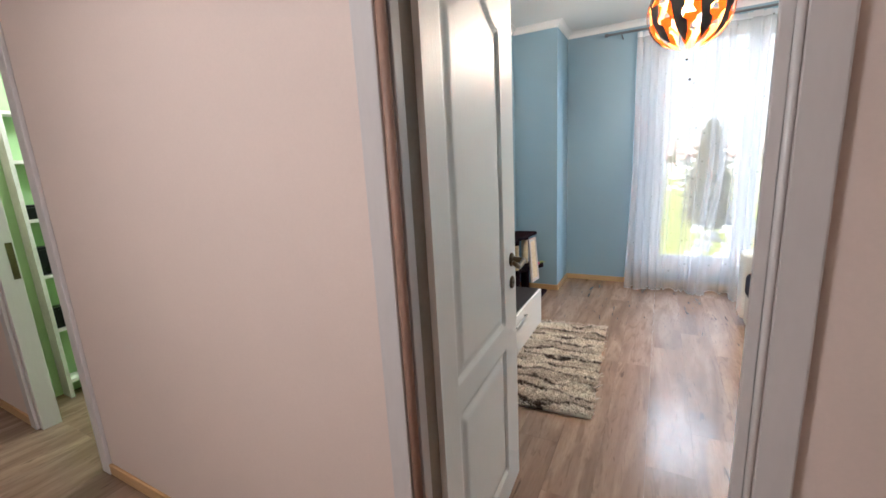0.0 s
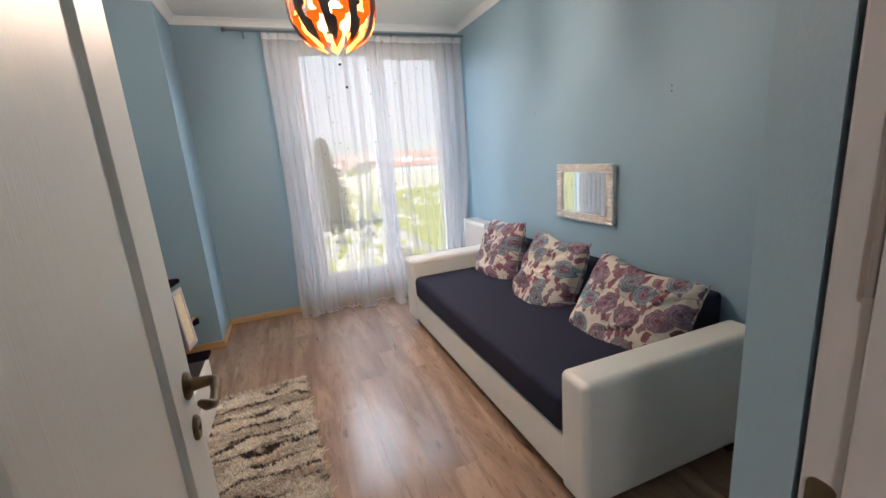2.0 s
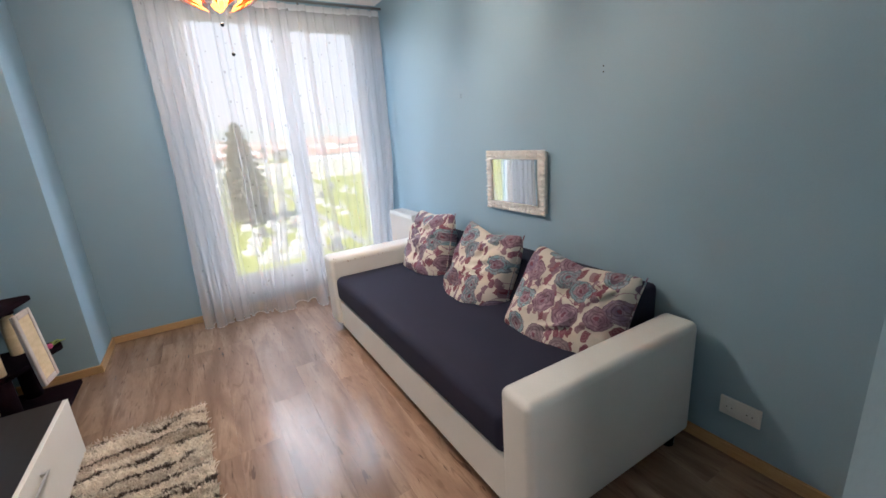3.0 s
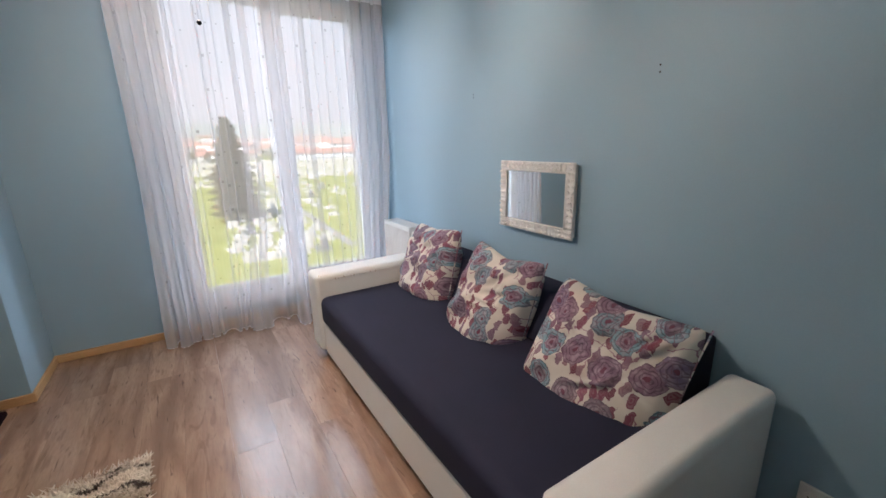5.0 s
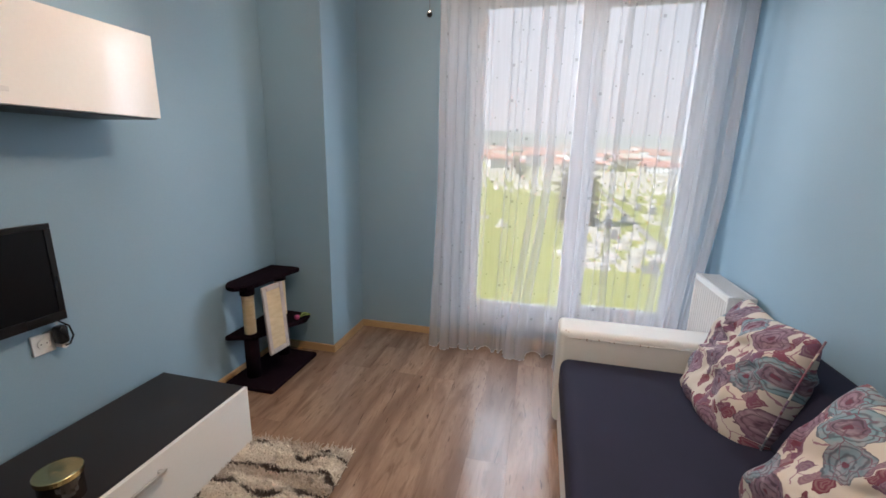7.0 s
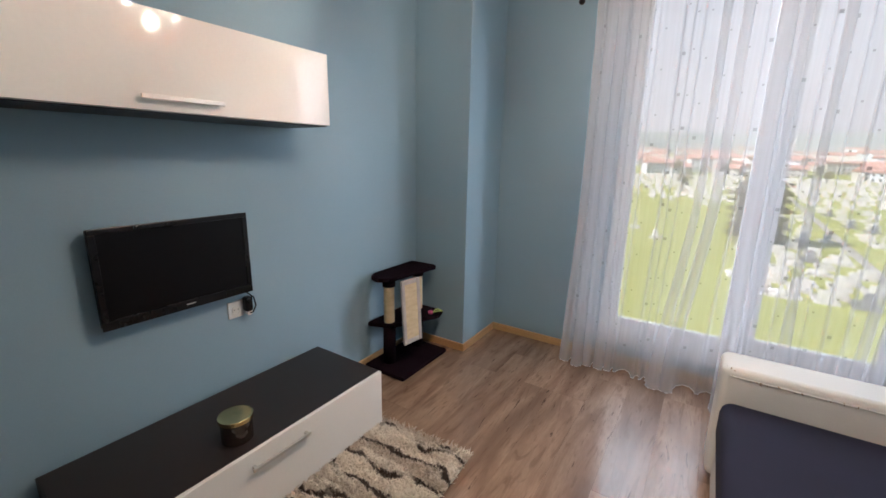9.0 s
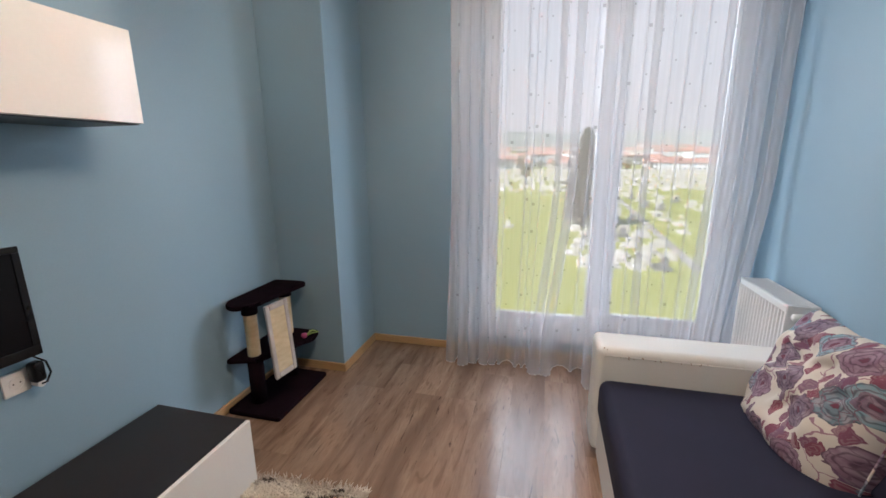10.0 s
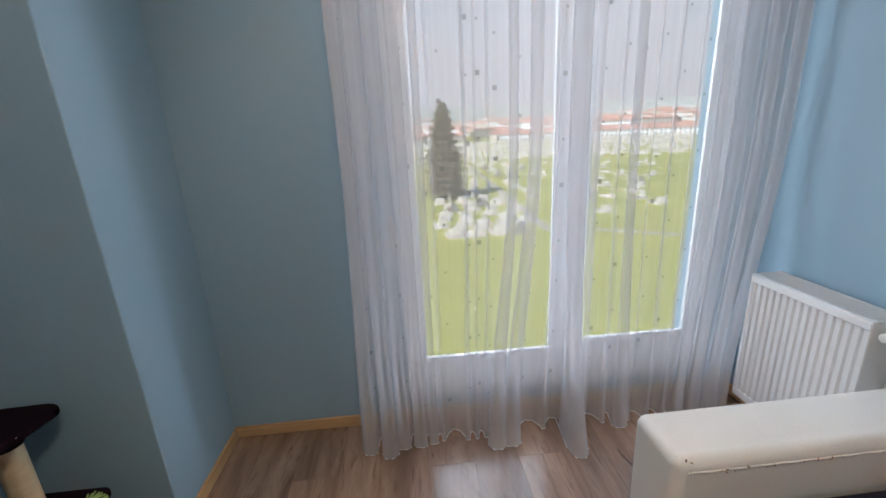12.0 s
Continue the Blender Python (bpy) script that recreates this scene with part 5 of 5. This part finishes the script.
def grave(kind, material):
    g = thing("grave", (0, 0, -100), "pale stone grave with a kerb, slab and headstone on the grass", "grave", "graves in the cemetery")
    bm = bmesh.new()
    for lo, hi in (((-0.9, -1.3, -0.1), (0.9, -1.15, 0.25)), ((-0.9, 1.15, -0.1), (0.9, 1.3, 0.25)), ((-0.9, -1.15, -0.1), (-0.75, 1.15, 0.25)), ((0.75, -1.15, -0.1), (0.9, 1.15, 0.25))):
        add_box(bm, lo, hi)
    part("kerb", bm, material, g)
    part("slab", box((-0.75, -1.15, 0.0), (0.75, 1.15, 0.12 if kind in (0, 3) else 0.30)), SOIL if kind == 0 else GRAVEL if kind == 2 else material, g)
    if kind == 0:
        part("headstone", prism([(-0.45, 0.32), (0.45, 0.32), (0.45, 1.3), (0.2, 1.55), (-0.2, 1.55), (-0.45, 1.3)], 0.95, 1.12, "y"), material, g)
    elif kind == 1:
        bm = box((-0.09, 0.95, 0.3), (0.09, 1.1, 2.0))
        add_box(bm, (-0.42, 0.95, 1.35), (0.42, 1.1, 1.53))
        part("stone_cross", bm, material, g)
        part("plinth", box((-0.35, 0.85, 0.3), (0.35, 1.2, 0.7)), material, g)
    else:
        part("headstone", box((-0.75, 0.9, 0.3), (0.75, 1.1, 1.15)), material, g)
        part("lantern", box((-0.15, 0.3, 0.32), (0.15, 0.6, 0.7)), GRANITE, g)
    return g


protos = [grave(k, m2) for k, m2 in ((0, MARBLE), (1, MARBLE), (2, MARBLE), (0, GRANITE))]
def grave_chance(x, y):
    """How thickly the graves stand: a close field ahead, lawns on both sides of it, dense rows beyond."""
    az, dist = math.degrees(math.atan2(x - 0.5, y - 2.6)), math.hypot(x, y)
    if abs(x - 17 - (y - 50) * 0.05) < 1.8 or math.hypot(x - 7.1, y - 79) < 2.6:
        return 0.0
    if az < 3:
        return 0.85 if dist > 150 else 0.04 if dist > 80 else 0.015
    if az > 16:
        return 0.9 if dist > 170 else 0.0 if dist > 148 or dist < 64 else 0.34
    return 0.9 if dist > 50 + 0.7 * max(0, az - 8) else 0.0


rng = random.Random(21)
for row in range(20):
    y = 50 * 1.058 ** row
    x = -0.16 * y
    while x < 0.62 * y:
        if rng.random() < grave_chance(x, y):
            copy_thing(protos[rng.choice([0, 0, 1, 1, 1, 2, 2, 3])], pose(x, y + rng.uniform(-0.7, 0.7), GZ, 0, 0, 180 + rng.uniform(-6, 6)))
        x += rng.uniform(2.0, 3.2) * (1 + row * 0.035)
bm = bmesh.new()
verts, faces = [], []
for row in range(34):
    y = 152 + row * 6.6
    x = -0.28 * y
    while x < 0.72 * y:
        if rng.random() < 0.8 * grave_chance(x, y):
            for (bx, by, bz), (hx, hy, hz) in (((0, 0, 0.15), (0.9, 1.2, 0.3)), ((rng.uniform(-0.2, 0.2), 1.0, 0.9), (rng.choice([0.16, 0.4, 0.7]), 0.12, rng.uniform(0.5, 1.1)))):
                n0 = len(verts)
                verts += [(x + bx + sx * hx, y + by + sy * hy, GZ + bz + sz * hz) for sz in (-1, 1) for sy in (-1, 1) for sx in (-1, 1)]
                faces += [tuple(n0 + q for q in f) for f in ((0, 1, 5, 4), (1, 3, 7, 5), (3, 2, 6, 7), (2, 0, 4, 6), (4, 5, 7, 6))]
        x += rng.uniform(2.6, 5.2)
bm.free()
me = bpy.data.meshes.new("far_graves")
me.from_pydata(verts, [], faces)
me.materials.append(MARBLE)
tagged(new("far_graves", me), "dense rows of pale graves before the town", "graves", kind="stuff")
for k, p in enumerate(protos):
    p.location = (5.5 + k * 2.6, 50.5, GZ)
    p.rotation_euler = (0, 0, radians(180))


def rise(d):
    """The ground climbs gently behind the cemetery."""
    return 0.03 * max(0.0, min(d, 1300) - 400)


bm = bmesh.new()
prev = None
for i in range(41):
    a = radians(-60 + 3 * i)
    p = [bm.verts.new((d * math.sin(a), d * math.cos(a), GZ + 0.05 + rise(d) - (1.0 if d < 399 else 0))) for d in (396, 400, 700, 1000, 1300, 1900)]
    if prev:
        for k in range(5):
            bm.faces.new((prev[k], p[k], p[k + 1], prev[k + 1]))
    prev = p
part("hillside", bm, GRASS, kind="structure")


def house(x, y, w, d, storeys, turn, wall, label, pitched=True, windows=True):
    hs = thing("house", (x, y, GZ + rise(math.hypot(x, y) - d)), label, "house", "houses beyond the cemetery", turn=turn)
    h = storeys * 3.0
    part("wall", box((-w / 2, -d / 2, -2.5), (w / 2, d / 2, h)), wall, hs)
    if pitched:
        part("roof", prism([(-d / 2 - 0.5, h), (d / 2 + 0.5, h), (0, h + min(d * 0.25, 3.5))], -w / 2 - 0.5, w / 2 + 0.5, "x"), TILES, hs)
    else:
        part("roof", box((-w / 2 - 0.3, -d / 2 - 0.3, h), (w / 2 + 0.3, d / 2 + 0.3, h + 0.8)), TILES, hs)
    n2 = max(2, int(w / 3.2)) if windows else 0
    for s in range(storeys):
        for i in range(n2):
            cx = -w / 2 + (i + 0.5) * w / n2
            part("window", box((cx - 0.6, -d / 2 - 0.06, s * 3 + 0.9), (cx + 0.6, -d / 2 - 0.003, s * 3 + 2.3)), WINDOWDARK, hs)
    return hs


rng = random.Random(9)
for az, d, w, turn in ((18, 385, 70, -14), (26, 392, 60, -26), (34, 390, 60, -34)):
    house(d * math.sin(radians(az)), d * math.cos(radians(az)), w, 20, 2, turn, WHITEPLASTER, "long white building with a red roof beyond the cemetery", True)
for ring, (d, lo, hi, count) in enumerate(((400, -24, 14, 10), (450, -26, 42, 24), (530, -28, 44, 28), (640, -28, 44, 32), (780, -28, 44, 34), (950, -28, 44, 34), (1150, -28, 44, 34))):
    for i in range(count):
        a = radians(lo + (hi - lo) * (i + rng.uniform(0.1, 0.9)) / count)
        dd = d * rng.uniform(0.96, 1.06)
        st = rng.choice([2, 2, 3, 4]) + (1 if ring > 1 and rng.random() < 0.4 else 0)
        house(dd * math.sin(a), dd * math.cos(a), rng.uniform(13, 26) * (1 + 0.16 * ring), rng.uniform(10, 15), st, -math.degrees(a) + rng.uniform(-30, 30),
              rng.choice([PLASTER, WHITEPLASTER, WHITEPLASTER]), "pale house with a red tiled roof behind the cemetery", rng.random() < 0.8, ring < 2)


def clump_crown(bm, centre, rx, rz, rng, count, size):
    for _ in range(count):
        d = Vector((rng.gauss(0, 1), rng.gauss(0, 1), rng.gauss(0, 1))).normalized() * rng.uniform(0.35, 1.0)
        p = Vector(centre) + Vector((d.x * rx, d.y * rx, d.z * rz))
        s = size * rng.uniform(0.5, 1.3)
        m = Matrix.Translation(p) @ Euler((rng.uniform(0, 6), rng.uniform(0, 6), 0)).to_matrix().to_4x4() @ Matrix.Diagonal((1, 0.8, 0.35, 1))
        bmesh.ops.create_icosphere(bm, subdivisions=1, radius=s, matrix=m)


rng = random.Random(31)


def conifer(x, y, h, spread):
    t = thing("spruce", (x, y, GZ), "tall dark green spruce among the graves", "tree")
    part("trunk", rod([(0, 0, -0.2), (0, 0, h * 0.5), (0, 0, h * 0.96)], 0.3, 8, radii=[0.34, 0.2, 0.03]), BARK, t)
    verts, faces = [], []
    for i in range(6500):
        u = rng.random() ** 0.75
        z = h * (1 - u * 0.93)
        lim = spread * min(1.0, 1.35 * u ** 0.62) * (0.84 + 0.2 * math.sin(z * 5) + 0.25 * noise.noise(Vector((z * 0.5, 1.5, 0)))) + 0.12
        r = lim * rng.uniform(0.35, 1.0)
        a = rng.uniform(0, math.tau)
        ln, w = rng.uniform(0.35, 0.8) * (0.4 + u), rng.uniform(0.10, 0.22)
        c, s = math.cos(a), math.sin(a)
        p = Vector((r * c, r * s, z))
        tip = p + Vector((c * ln, s * ln, -0.35 * ln + rng.uniform(-0.1, 0.2)))
        sd = Vector((-s, c, 0)) * w
        n0 = len(verts)
        verts += [tuple(p - sd), tuple(p + sd), tuple(tip), tuple(p + Vector((0, 0, -w)))]
        faces += [(n0, n0 + 1, n0 + 2), (n0, n0 + 2, n0 + 3), (n0 + 1, n0 + 3, n0 + 2)]
    me = bpy.data.meshes.new("crown")
    me.from_pydata(verts, [], faces)
    me.materials.append(NEEDLES)
    tagged(new("crown", me), kind="stuff").parent = t


conifer(7.1, 79.0, 17.2, 3.7)
for x, y, h in ((-24, 150, 7), (-9, 190, 9), (6, 330, 11), (60, 370, 10), (105, 372, 9), (-42, 180, 8), (52, 300, 8), (170, 370, 9), (-34, 205, 10), (-60, 330, 12), (-22, 350, 12), (-5, 345, 9), (28, 372, 10)):
    t = thing("tree", (x, y, GZ), "small budding tree beyond the graves", "tree", "small trees beyond the graves")
    part("trunk", rod([(0, 0, -0.2), (0.1, 0, h * 0.35), (0.0, 0.1, h * 0.7)], 0.2, 7, radii=[0.22, 0.15, 0.05]), BARK, t)
    bm = bmesh.new()
    for _ in range(5):
        a = rng.uniform(0, 6.28)
        rod([(0.05, 0, h * 0.3), (math.cos(a) * h * 0.14, math.sin(a) * h * 0.14, h * 0.55), (math.cos(a) * h * 0.25, math.sin(a) * h * 0.25, h * 0.75)], 0.05, 5, bm, radii=[0.09, 0.06, 0.02])
    part("limbs", bm, BARK, t)
    bm = bmesh.new()
    clump_crown(bm, (0, 0, h * 0.66), h * 0.30, h * 0.32, rng, 70, h * 0.07)
    tagged(part("crown", bm, LEAVES, t), kind="stuff")

# ---- floor planks ----
PW, PL = 0.192, 1.285
rng = random.Random(2)
cache = {}


def plank_mesh(w, l):
    key = (round(w, 3), round(l, 3))
    if key not in cache:
        bm = box((0, 0, -0.012), (w - 0.0004, l - 0.0004, 0.0))
        top = [e for e in bm.edges if all(v.co.z > -0.001 for v in e.verts)]
        bmesh.ops.bevel(bm, geom=top, offset=0.0003, segments=1, affect="EDGES")
        me = bpy.data.meshes.new("plank")
        bm.to_mesh(me)
        bm.free()
        me.materials.append(OAK)
        cache[key] = me
    return cache[key]


def lay(x0, x1, y0, y1):
    x = x0
    while x < x1 - 0.01:
        w = min(PW, x1 - x)
        y = y0 - rng.choice([0.0, 0.32, 0.64, 0.96])
        while y < y1 - 0.005:
            a, b3 = max(y, y0), min(y + PL, y1)
            if b3 - a > 0.02:
                ob = new("plank", plank_mesh(w, b3 - a))
                ob.location = (x, a, 0)
                ob.parent = base
            y += PL
        x += PW


lay(WEST, EAST, 1.05, NORTH)
lay(-4.15, 1.85, -0.85, 1.05)
lay(-3.2, -1.4, 1.05, 3.05)
